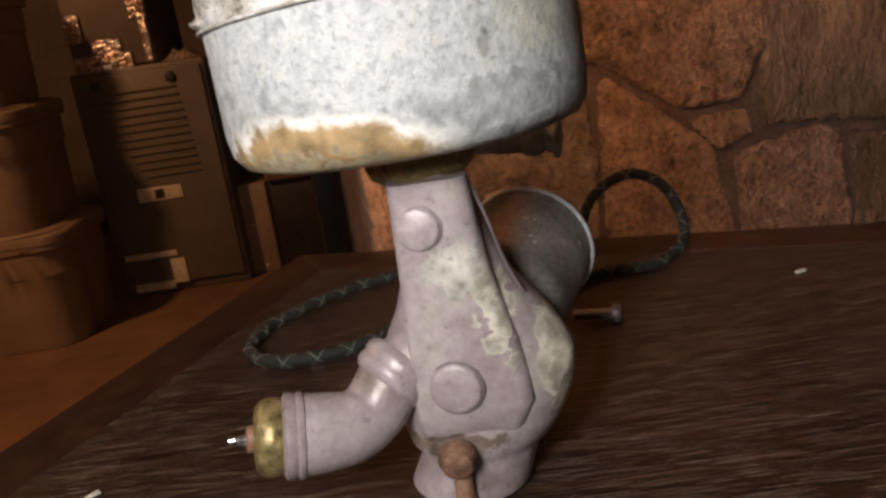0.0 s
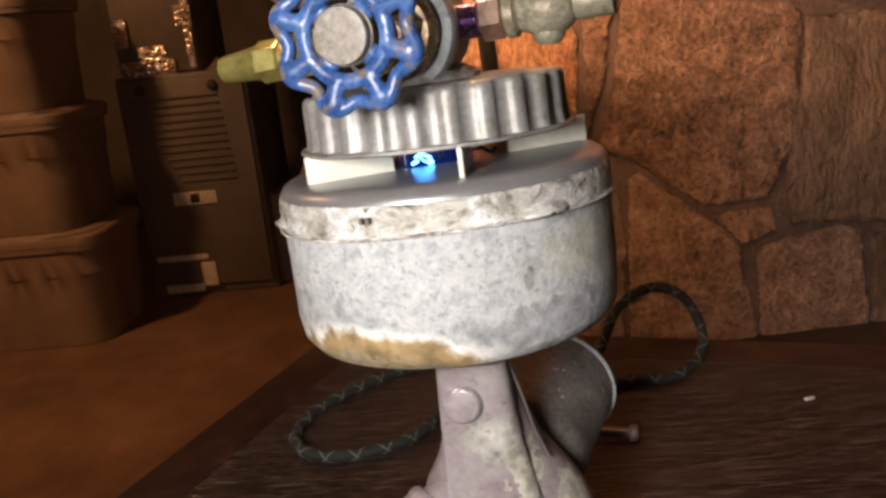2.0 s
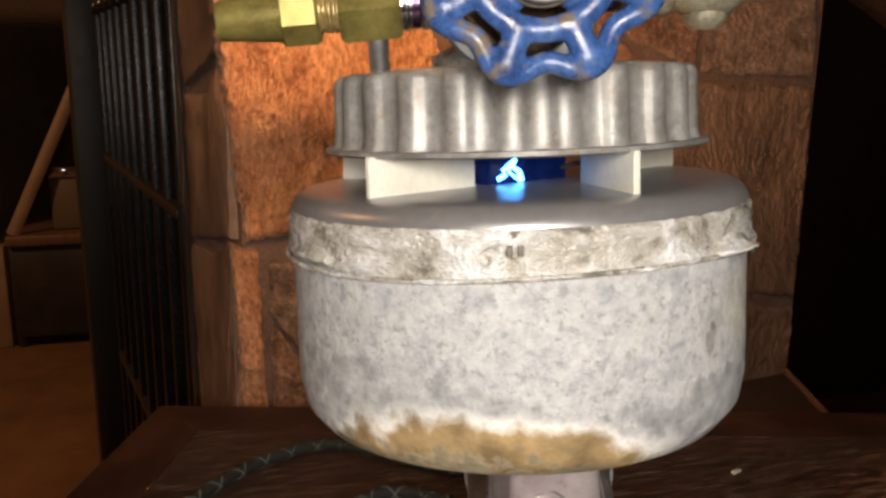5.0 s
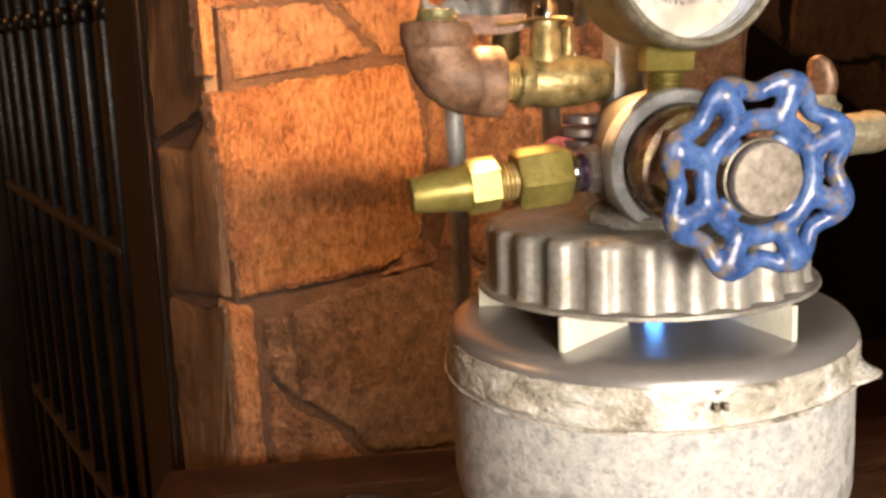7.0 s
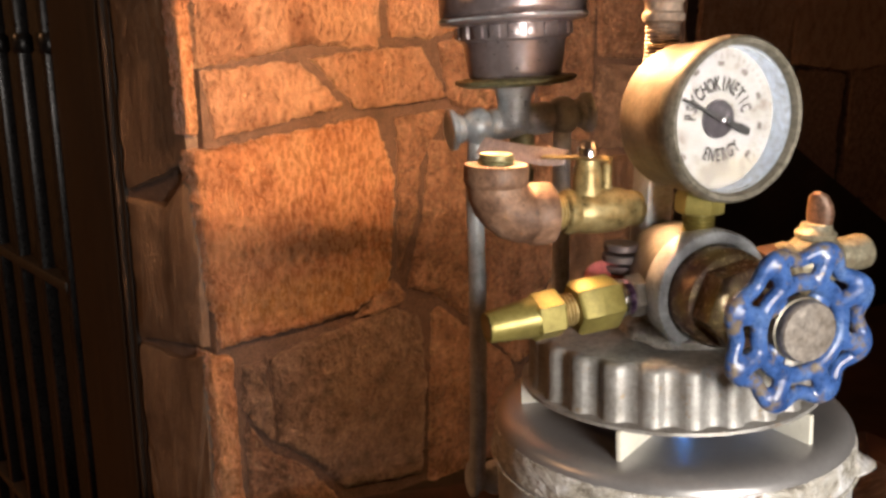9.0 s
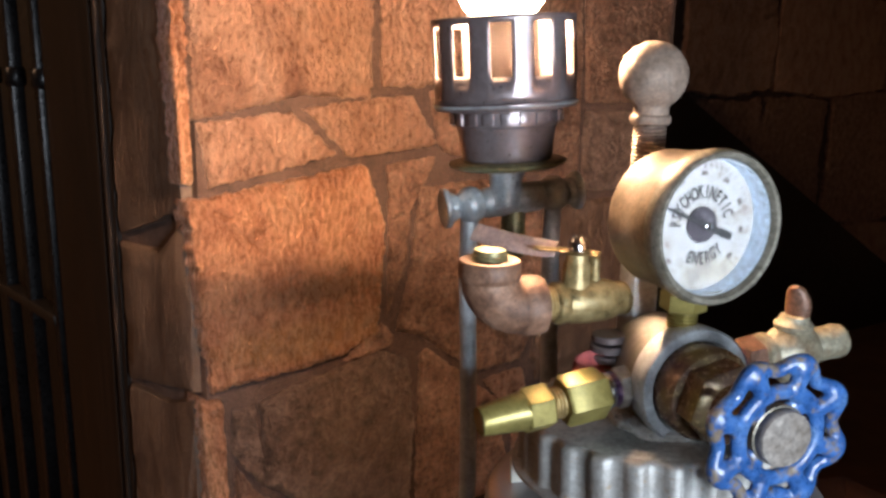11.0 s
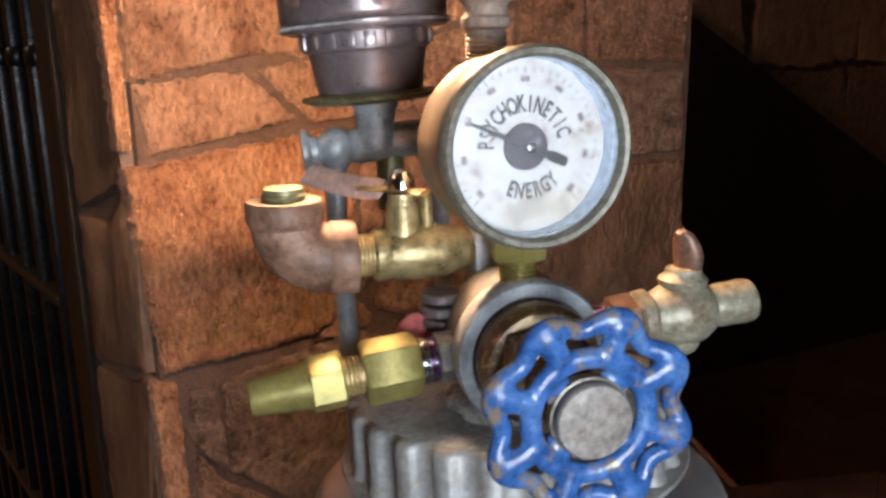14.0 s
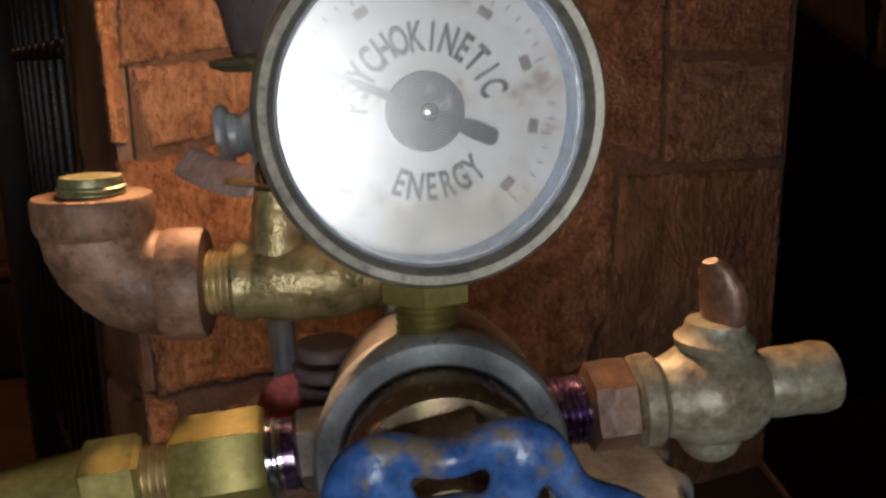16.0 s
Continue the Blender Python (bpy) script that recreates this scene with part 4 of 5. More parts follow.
# valve head
C = Vector((-0.0190, 0.2640, 0.2280))
F = Vector((-0.265, -0.964, 0.02)).normalized()
R = Vector((0.974, -0.205, 0.098)).normalized()
head = part("valve_head", lathe(B(), basis(C, F), [(0.0135, -0.016), (0.0168, -0.014), (0.0178, -0.006), (0.0180, 0.0084), (0.0150, 0.0086), (0.006, 0.0086)], 56),
            tee_brown, lamp, "galvanised pipe tee with a rolled mouth")
drum("mouth_ring", basis(C, F), [(0.0176, 0.0040), (0.0184, 0.0048), (0.0187, 0.0080), (0.0187, 0.0118), (0.0181, 0.0126), (0.0152, 0.0126), (0.0146, 0.0118), (0.0146, 0.0084)], zinc, head, "pale rolled mouth ring", 56)
drum("neck", at(C.x + 0.002, C.y + 0.003, 0), [(0.0165, 0.2105), (0.0160, 0.2135), (0.0135, 0.2150), (0.0130, 0.2230), (0.0120, 0.2270)], zinc_head, head, "", 40)


def soldered(a, i):
    return 1 + 0.10 * noise.noise(Vector((math.cos(a) * 3, math.sin(a) * 3, i * 1.3))) + 0.05 * noise.noise(Vector((math.cos(a) * 9, math.sin(a) * 9, i * 2.0)))


drum("solder_bead", at(C.x + 0.002, C.y + 0.003, 0), [(0.0150, 0.2104), (0.0196, 0.2114), (0.0190, 0.2142), (0.0165, 0.2156), (0.0138, 0.2166)], crust, head, "lumpy pale solder bead", 64, wave=soldered)
bn = basis(C, F)
bonnet = drum("bonnet", bn, [(0.0142, 0.0088), (0.0145, 0.0120), (0.0145, 0.0190), (0.0134, 0.0208), (0.0115, 0.0212)], bonnet_brown, lamp, "oil-stained bronze bonnet", 40)
drum("packing_nut", bn, [(0.0116, 0.0206), (0.0128, 0.0214), (0.0128, 0.0290), (0.0114, 0.0300)], bonnet_brown, bonnet, "", 6, phase=0.25)
drum("stem", bn, [(0.0075, 0.0290), (0.0072, 0.0340), (0.0050, 0.0350), (0.0048, 0.0420)], bonnet_brown, bonnet, "", 24)

# blue handwheel
W = basis(Vector((-0.0325, 0.2160, 0.2300)), F, R) @ Matrix.Scale(0.965, 4)
N, TIP = 8, 0.38


def ring_at(r, k, n, h):
    a = 2 * math.pi * k / n
    return W @ Vector((r * math.cos(a), r * math.sin(a), h))


rim = []
for k in range(192):
    c = math.cos(N * (2 * math.pi * k / 192 - TIP))
    rim.append(ring_at(0.0198 + 0.0017 * c, k, 192, 0.0006 * c - 0.0004))
cast = sweep(B(), rim, 0.0020, 14, True)
sweep(cast, [ring_at(0.0125, k, 72, 0.0002) for k in range(72)], 0.0023, 14, True, flat=0.80, up=F)
for k in range(N):
    a = 2 * math.pi * k / N + TIP
    sweep(cast, smooth_path([W @ Vector((r * math.cos(a), r * math.sin(a), h)) for r, h in ((0.0125, 0.0002), (0.0160, 0.0006), (0.0192, 0.0004), (0.0218, -0.0004))], 3),
          [0.0028, 0.0027, 0.0026, 0.0026, 0.0027, 0.0030, 0.0034, 0.0035, 0.0031, 0.0014], 16, flat=0.72, up=F)
for k in range(4):
    a = 2 * math.pi * k / 4 + 0.75
    sweep(cast, [W @ Vector((r * math.cos(a), r * math.sin(a), h)) for r, h in ((0.006, -0.0015), (0.010, -0.0012), (0.0130, 0.0))], [0.0036, 0.0032, 0.0030], 10, flat=0.6, up=F)
wheel = part("handwheel", cast, blue_paint, lamp, "chipped blue enamel handwheel with eight slots")
melt = wheel.modifiers.new("one casting", "REMESH")
melt.mode, melt.voxel_size, melt.use_smooth_shade = "VOXEL", 0.00042, True
ease = wheel.modifiers.new("rounded fillets", "SMOOTH")
ease.factor, ease.iterations = 0.5, 7
drum("hub", W, [(0.0050, -0.0065), (0.0070, -0.0050), (0.0085, -0.0015), (0.0086, 0.0008), (0.0078, 0.0012)], bezel_grey, wheel, "", 36)
drum("hub_cap", W, [(0.0078, 0.0002), (0.0081, 0.0008), (0.0081, 0.0034), (0.0077, 0.0040), (0.0060, 0.0042), (0.0030, 0.0042)], cap_grey, wheel, "dull steel hub cap", 40)

# flare fitting pointing away from the head
T = Vector((-0.0850, 0.2775, 0.2212))
L = (C - T).normalized()
t = basis(T, L)
flare = part("flare_fitting", lathe(B(), t, [(0.0032, 0.0004), (0.0042, 0.0), (0.0045, 0.0008), (0.0058, 0.0130), (0.0061, 0.0146)], 32), brass, lamp, "yellow brass flare fitting")
drum("flare_mouth", t, [(0.0033, -0.0001), (0.0030, -0.0002), (0.0026, 0.0020)], old_brass, flare, "", 24)
drum("hex_nut", t, [(0.0062, 0.0138), (0.0071, 0.0146), (0.0071, 0.0220), (0.0063, 0.0228)], brass, flare, "", 6, phase=0.4)
drum("nipple", t, thread(0.0050, 0.0224, 0.0278), old_brass, flare, "", 28)
drum("hex_nut", t, [(0.0072, 0.0272), (0.0081, 0.0282), (0.0081, 0.0402), (0.0073, 0.0412)], brass, flare, "", 6, phase=0.1)
drum("nipple", t, thread(0.0061, 0.0408, 0.0436), chrome, flare, "bright threaded nipple", 28)
drum("dark_ring", t, rounded(0.0056, 0.0430, 0.0460), purple, flare, "dark heat-blued ring", 28)
drum("hex_nut", t, [(0.0056, 0.0456), (0.0064, 0.0462), (0.0064, 0.0505), (0.0058, 0.0530)], cap_grey, flare, "grey zinc nut", 6, phase=0.2)
bm = B()
curl = [t @ Vector((0.0058 + 0.0026 * math.sin(k * 0.9), 0.0015 * math.cos(k * 1.3), 0.0095 + 0.0007 * k)) for k in range(9)]
sweep(bm, smooth_path(curl, 4), 0.00055, 6)
part("wire_curl", bm, dark_steel, flare, "small twist of grey wire")

# drain cock on the other side
S = basis(C, Vector((0.965, -0.235, 0.085)))
cock = drum("drain_cock", S, [(0.0058, 0.0315), (0.0074, 0.0325), (0.0076, 0.0352), (0.0062, 0.0365), (0.0070, 0.0385), (0.0086, 0.0420), (0.0090, 0.0455), (0.0084, 0.0495), (0.0066, 0.0525), (0.0052, 0.0535)], bronze, lamp, "verdigris bronze drain cock", 36)
drum("nipple", S, thread(0.0056, 0.0170, 0.0245), purple, cock, "heat-blued threaded nipple", 28)
drum("hex_nut", S, [(0.0062, 0.0240), (0.0074, 0.0248), (0.0074, 0.0312), (0.0064, 0.0320)], copper, cock, "brown hex nut", 6, phase=0.3)
drum("nozzle", S, [(0.0050, 0.0525), (0.0054, 0.0535), (0.0058, 0.0560), (0.0057, 0.0600), (0.0060, 0.0630), (0.0056, 0.0650), (0.0040, 0.0654), (0.0036, 0.0640)], bronze, cock, "", 32)
mid = S @ Vector((0, 0, 0.0452))
drum("gland", Matrix.Translation(mid), [(0.0050, 0.0065), (0.0062, 0.0078), (0.0064, 0.0092), (0.0050, 0.0104), (0.0046, 0.0120)], bronze, cock, "", 28)
drum("lower_cap", Matrix.Translation(mid), [(0.0030, -0.0112), (0.0044, -0.0100), (0.0052, -0.0085), (0.0052, -0.0070)], bronze, cock, "", 24)
bm = B()
sweep(bm, [mid + Vector(p) for p in ((0.0008, 0, 0.0106), (0.0014, 0, 0.0126), (0.0014, 0, 0.0150), (0.0008, 0, 0.0177), (-0.0006, 0, 0.0206), (-0.0016, 0, 0.0220))],
      [0.0032, 0.0041, 0.0044, 0.0040, 0.0031, 0.0014], 16, flat=0.62, up=(1, 0.25, 0))
part("lever", bm, copper, cock, "copper-brown curved lever")

# gauge
G = Vector((-0.0240, 0.2482, 0.2787))
n = Vector((-0.150, -0.985, 0.03)).normalized()
g = basis(G, n, Vector((0.985, -0.150, 0)))
gauge = part("pressure_gauge", lathe(B(), g, [(0.004, -0.0255), (0.0190, -0.0255), (0.0206, -0.0245), (0.0212, -0.0225), (0.0213, -0.0130), (0.0216, -0.0125), (0.0217, -0.0045), (0.0206, -0.0042), (0.0202, -0.0090)], 64), case_bronze, lamp, "bronze-painted pressure gauge")
drum("bezel", g, [(0.0213, -0.0050), (0.0226, -0.0042), (0.0229, -0.0020), (0.0226, 0.0010), (0.0219, 0.0020), (0.0208, 0.0018), (0.0202, 0.0010), (0.0200, -0.0004)], bezel_grey, gauge, "worn pewter-grey bezel", 64, closed=False)
drum("dial_wall", g, [(0.0200, -0.0002), (0.0199, -0.0010), (0.0198, -0.0072)], inner_ring, gauge, "pale grey inner wall", 64, closed=False)
drum("dial", g, [(0.0004, -0.0070), (0.0200, -0.0070), (0.0200, -0.0074), (0.0004, -0.0074)], dial_white, gauge, "aged white paper dial", 64)
FACE = -0.0068
drum("dial_disc", g, [(0.0055, FACE - 0.0004), (0.0053, FACE + 0.0004), (0.0003, FACE + 0.0004)], ink_violet, gauge, "dark mottled disc", 40)


def lettering(name, text, radius, middle, step, size, under, material, parent):
    """A word set round the dial, letter by letter."""
    bm = B()
    for i, ch in enumerate(text):
        data = bpy.data.curves.new("letter", "FONT")
        data.body, data.size, data.align_x, data.align_y, data.resolution_u, data.offset = ch, size, "CENTER", "BOTTOM_BASELINE", 3, size * 0.030
        ob = bpy.data.objects.new("letter", data)
        mesh = bpy.data.meshes.new_from_object(ob)
        a = middle + (i - (len(text) - 1) / 2) * step * (1 if under else -1)
        turn = a + math.pi / 2 if under else a - math.pi / 2
        mesh.transform(g @ Matrix.Translation((radius * math.cos(a), radius * math.sin(a), FACE + 0.0002)) @ Matrix.Rotation(turn, 4, "Z") @ Matrix.Diagonal((0.58, 1, 1, 1)))
        bm.from_mesh(mesh)
        bpy.data.meshes.remove(mesh)
        bpy.data.objects.remove(ob)
        bpy.data.curves.remove(data)
    mesh = bpy.data.meshes.new(name)
    bm.to_mesh(mesh)
    bm.free()
    mesh.materials.append(material)
    ob = new(name, mesh)
    ob.parent = parent
    return ob


lettering("lettering", "PSYCHOKINETIC", 0.0080, radians(97), radians(13.2), 0.0054, False, ink_soft, gauge)
lettering("lettering", "ENERGY", 0.0119, radians(279), radians(12.4), 0.0052, True, ink_soft, gauge)
for k in range(9):
    a = radians(-42 + k * 33)
    bm = block(B(), g @ Matrix.Translation((0.0152 * math.cos(a), 0.0152 * math.sin(a), FACE)) @ Matrix.Rotation(a - math.pi / 2, 4, "Z"), (0.0020, 0.0013, 0.0002), 0)
    part("numeral_bar", bm, ink_grey, gauge)
for k in range(41):
    a = radians(-45 + k * 6.75)
    long = 0.0016 if k % 5 == 0 else 0.0009
    bm = block(B(), g @ Matrix.Translation(((0.0180 - long / 2) * math.cos(a), (0.0180 - long / 2) * math.sin(a), FACE)) @ Matrix.Rotation(a - math.pi / 2, 4, "Z"), (0.00022, long, 0.0002), 0)
    part("tick", bm, ink_grey, gauge)
bm = B()
q = g @ Matrix.Translation((0, 0, -0.0046)) @ Matrix.Rotation(radians(157.5), 4, "Z")
outline = [(0.0152, 0.0003), (0.0152, -0.0003), (0.0012, -0.0008), (-0.0045, -0.0008), (-0.0060, -0.0012), (-0.0094, -0.0012), (-0.0100, -0.0006), (-0.0100, 0.0006), (-0.0094, 0.0012), (-0.0060, 0.0012), (-0.0045, 0.0008), (0.0012, 0.0008)]
a = [bm.verts.new(q @ Vector((x, y, 0))) for x, y in outline]
b = [bm.verts.new(q @ Vector((x, y, 0.0004))) for x, y in outline]
bm.faces.new(a)
bm.faces.new(list(reversed(b)))
for k in range(len(a)):
    bm.faces.new((a[k], a[(k + 1) % len(a)], b[(k + 1) % len(a)], b[k]))
needle = part("needle", bm, ink, gauge, "thin black pointer", True)
drum("needle_boss", g, [(0.0013, -0.0044), (0.0012, -0.0034), (0.0006, -0.0031)], chrome, gauge, "", 20)
pane = drum("glass", g, [(0.0002, -0.0012), (0.0195, -0.0012), (0.0195, -0.0004), (0.0002, -0.0004)], glass, gauge, "clear glass pane", 64)
pane.visible_shadow = False
gs = at(-0.0215, 0.2605, 0)
drum("gauge_nut", gs, [(0.0062, 0.2505), (0.0071, 0.2511), (0.0071, 0.2558), (0.0062, 0.2582)], brass, gauge, "yellow brass hex stem", 6, phase=0.15)
drum("gauge_thread", gs, [(0.0046, 0.2415), (0.0046, 0.2440)] + thread(0.0047, 0.2440, 0.2508), brass, gauge, "", 28)

# column behind the head, with a ball finial
col = Vector((-0.0165, 0.2845, 0))
cm = at(col.x, col.y, 0)
column = part("column", block(B(), Matrix.Translation((col.x, col.y, 0.248)) @ Matrix.Rotation(-0.2, 4, "Z"), (0.0094, 0.0094, 0.030), 0.0008), zinc, lamp, "grey square column bar")
drum("column_pipe", cm, [(0.0048, 0.2620), (0.0050, 0.2630), (0.0050, 0.2840)], bone, column, "dusty beige pipe", 28)
drum("threaded_nipple", cm, thread(0.0054, 0.2830, 0.3050, 0.0012), bone, column, "", 28)
drum("column_foot", cm, [(0.0105, 0.2106), (0.0110, 0.2140), (0.0110, 0.2280), (0.0090, 0.2300), (0.0090, 0.2345), (0.0060, 0.2360)], zinc, column, "", 32)
ball = [(0.0108 * math.sin(math.radians(a)), 0.3208 - 0.0108 * math.cos(math.radians(a))) for a in range(34, 181, 8)]
drum("finial", cm, [(0.0050, 0.3052), (0.0062, 0.3058), (0.0065, 0.3070), (0.0064, 0.3080), (0.0056, 0.3087), (0.0055, 0.3110)] + ball + [(0.0006, 0.3316)],
     bone, column, "dusty beige ball finial", 40)

for k in range(4):
    drum("washer", at(-0.0330, 0.2800, 0.2265 + k * 0.0034), rounded(0.0058 - 0.0004 * (k % 2), 0, 0.0024, 0.0004), dark_steel, column, "stacked dark washer", 24)
drum("red_washer", basis((-0.0395, 0.2800, 0.2280), (-0.5, -0.6, 0.62)), rounded(0.0062, 0, 0.0014, 0.0004), red_plastic, column, "dull red washer", 28)

# ball valve and elbow
VX = Vector((-0.972, 0.235, 0.0)).normalized()
V0 = Vector((-0.0175, 0.2860, 0.2478))
v = basis(V0, VX)
valve = part("ball_valve", lathe(B(), v, [(0.0050, 0.0030), (0.0058, 0.0050), (0.0060, 0.0075), (0.0066, 0.0090), (0.0072, 0.0130), (0.0074, 0.0190), (0.0072, 0.0230), (0.0066, 0.0255), (0.0070, 0.0262), (0.0070, 0.0290), (0.0062, 0.0298)], 36), valve_brass, lamp, "tarnished brass ball valve")
drum("nipple", v, thread(0.0058, 0.0295, 0.0360), old_brass, valve, "", 28)
drum("nipple", v, thread(0.0058, -0.0030, 0.0060), valve_brass, valve, "", 28)
vs = V0 + VX * 0.0215
drum("gland", at(vs.x, vs.y, 0), [(0.0050, 0.2530), (0.0046, 0.2550), (0.0044, 0.2610), (0.0038, 0.2622), (0.0038, 0.2640)], valve_brass, valve, "", 24)
drum("stop_pin", at(vs.x + 0.0060, vs.y - 0.0020, 0), [(0.0018, 0.2540), (0.0018, 0.2626), (0.0012, 0.2632)], valve_brass, valve, "", 12)
for k, (h, w, tall) in enumerate(((0.0128, 0.0007, 0.0030), (0.0158, 0.0008, 0.0036), (0.0186, 0.0020, 0.0008), (0.0206, 0.0007, 0.0034))):
    bm = block(B(), v @ Matrix.Rotation(radians(8), 4, "Z") @ Matrix.Translation((0, 0.0073, h)), (tall, 0.0010, w), 0.0002)
    part("raised_mark", bm, valve_brass, valve)
lever_path = [(vs.x + 0.004, vs.y - 0.006, 0.2645), (vs.x, vs.y, 0.2648), (vs.x - 0.002, vs.y + 0.008, 0.2640), (vs.x - 0.0045, vs.y + 0.015, 0.2636), (vs.x - 0.0090, vs.y + 0.028, 0.2640), (vs.x - 0.0131, vs.y + 0.040, 0.2652)]
part("lever", sweep(B(), smooth_path(lever_path[:4], 5), 0.0034, 10, flat=0.22, up=(0, 0, 1)), old_brass, valve, "flat brass lever")
part("lever_grip", sweep(B(), smooth_path(lever_path[2:], 5), [0.0030 + 0.0006 * min(1, k / 4) for k in range(16)], 12, flat=0.22, up=(-0.72, -0.2, 0.66)), pink_grip, valve, "pinkish grey vinyl grip")
drum("acorn_nut", at(vs.x, vs.y, 0), [(0.0034, 0.2652), (0.0034, 0.2674), (0.0030, 0.2684), (0.0022, 0.2698), (0.0008, 0.2703)], chrome, valve, "bright acorn nut", 12)
arc = [V0 + VX * 0.0355, V0 + VX * 0.0405] + [V0 + VX * (0.0410 + 0.0110 * math.sin(k * math.pi / 12)) + UP * (0.0105 * (1 - math.cos(k * math.pi / 12))) for k in range(1, 7)] + [V0 + VX * 0.0520 + UP * 0.0140]
elbow = part("elbow", sweep(B(), arc, [0.0086] + [0.0091] * (len(arc) - 2) + [0.0088], 32), rusty, lamp, "rust-brown iron pipe elbow")
drum("elbow_collar", v, [(0.0060, 0.0340), (0.0094, 0.0342), (0.0097, 0.0352), (0.0097, 0.0405), (0.0088, 0.0420)], rusty, elbow, "", 36)
ec = V0 + VX * 0.0520
em = at(ec.x, ec.y, 0)
drum("elbow_collar", em, [(0.0086, 0.2565), (0.0096, 0.2580), (0.0099, 0.2592), (0.0099, 0.2632), (0.0095, 0.2638), (0.0060, 0.2638)], rusty, elbow, "", 36)
drum("plug", em, [(0.0058, 0.2640)] + thread(0.0057, 0.2638, 0.2660, 0.0009) + [(0.0050, 0.2670), (0.0034, 0.2672)], green_brass, elbow, "greenish brass plug", 32)

# lamp holder: twin tees joined by rods
LC = Vector((-0.0215, 0.3555, 0))
TD = Vector((0.958, -0.268, 0.105)).normalized()
TC = Vector((-0.0125, 0.3615, 0.2696))


def tee(centre, along, parent_label, long=1.0):
    """A pipe tee with ball joints and flanged ends."""
    mm = basis(centre, along)
    ob = part("pipe_tee", lathe(B(), mm, [(0.0054, -0.0130 * long), (0.0062, -0.0115 * long), (0.0064, 0.0), (0.0062, 0.0115 * long), (0.0054, 0.0130 * long)], 32), zinc, lamp, parent_label)
    for s in (-1, 1):
        ball = [(0.0040, 0.0115)] + [(0.0076 * math.sin(k * math.pi / 10), 0.0180 - 0.0068 * math.cos(k * math.pi / 10)) for k in range(2, 9)] + [(0.0056, 0.0245), (0.0058, 0.0264), (0.0074, 0.0270), (0.0080, 0.0278), (0.0080, 0.0292), (0.0070, 0.0297), (0.0050, 0.0290)]
        drum("end_cap", mm, [(r, (h + 0.0125 * (long - 1)) * s) for r, h in ball], zinc, ob, "", 32)
    return ob


top_tee = tee(TC, TD, "grey galvanised pipe tee")
tee(Vector((0.0105, 0.3660, 0.1075)), Vector((0.965, -0.25, -0.09)), "grey galvanised pipe tee", 1.6)
drum("riser", at(LC.x + 0.004, LC.y + 0.004, 0), [(0.0062, 0.2680), (0.0064, 0.2770), (0.0074, 0.2810), (0.0082, 0.2824), (0.0082, 0.2844)], zinc, top_tee, "", 28)
drum("brass_plug", at(TC.x + 0.001, TC.y, 0), [(0.0036, 0.2450), (0.0050, 0.2460), (0.0050, 0.2505), (0.0040, 0.2515), (0.0052, 0.2535), (0.0052, 0.2580), (0.0046, 0.2650)], green_brass, top_tee, "greenish brass plug", 24)
for s, (bx, by) in ((-1, (-0.0250, 0.3700)), (1, (0.0120, 0.3600))):
    p = TC + TD * (0.0180 * s)
    rod = smooth_path([(p.x, p.y, p.z), (p.x + 0.0006 * s, p.y, 0.240), ((p.x + bx) / 2, (p.y + by) / 2, 0.20), (bx, by, 0.150), (bx, by, 0.110)], 5)
    part("rod", sweep(B(), rod, 0.0036, 16), zinc, lamp, "grey painted steel rod")

# slotted burner cup with the bulb
LEAN = UP.rotation_difference(Vector((-0.056, 0.036, 1.0)).normalized()).to_matrix().to_4x4()
lm = at(LC.x + 0.0012, LC.y - 0.0008, 0.2840) @ LEAN @ at(0, 0, -0.2840)
cup = drum("saucer", lm, [(0.0060, 0.2832), (0.0195, 0.2840), (0.0226, 0.2852), (0.0231, 0.2862), (0.0224, 0.2869), (0.0170, 0.2874)], green_brass, lamp, "thin dark tarnished brass saucer", 56)
drum("collar", lm, [(0.0166, 0.2870), (0.0174, 0.2880), (0.0178, 0.2900), (0.0190, 0.2985), (0.0196, 0.3003), (0.0208, 0.3010), (0.0212, 0.3030), (0.0212, 0.3062), (0.0230, 0.3070)], dark_steel, cup, "dark browned steel collar", 56)
for k in range(20):
    a = 2 * math.pi * k / 20
    bm = block(B(), lm @ Matrix.Rotation(a, 4, "Z") @ Matrix.Translation((0.0212, 0, 0.3038)), (0.0016, 0.0040, 0.0044), 0.0004)
    part("knurl", bm, dark_steel, cup)
drum("band", lm, [(0.0225, 0.3064), (0.0268, 0.3070), (0.0276, 0.3080), (0.0276, 0.3092), (0.0266, 0.3100), (0.0250, 0.3100)], dark_steel, cup, "", 64)
bm = B()
turns = [(2 * math.pi * i / 1680, 2 * math.pi * i / 8) for i in range(1680)]
sweep(bm, [lm @ Vector(((0.0274 + 0.00042 * math.cos(b)) * math.cos(a), (0.0274 + 0.00042 * math.cos(b)) * math.sin(a), 0.3086 + 0.00042 * math.sin(b))) for a, b in turns], 0.00020, 5, True)
part("coil_wire", bm, zinc, cup, "fine coiled wire ring")
bm = B()
SL, PER = 11, 12
first = math.atan2(0.083 - LC.y, -0.204 - LC.x) - radians(4.6) - 2 * math.pi / SL * 0.5
levels = [(0.0262, 0.3098), (0.0266, 0.3120), (0.0266, 0.3190), (0.0266, 0.3240), (0.0266, 0.3340), (0.0266, 0.3379), (0.0267, 0.3393), (0.0268, 0.3406)]
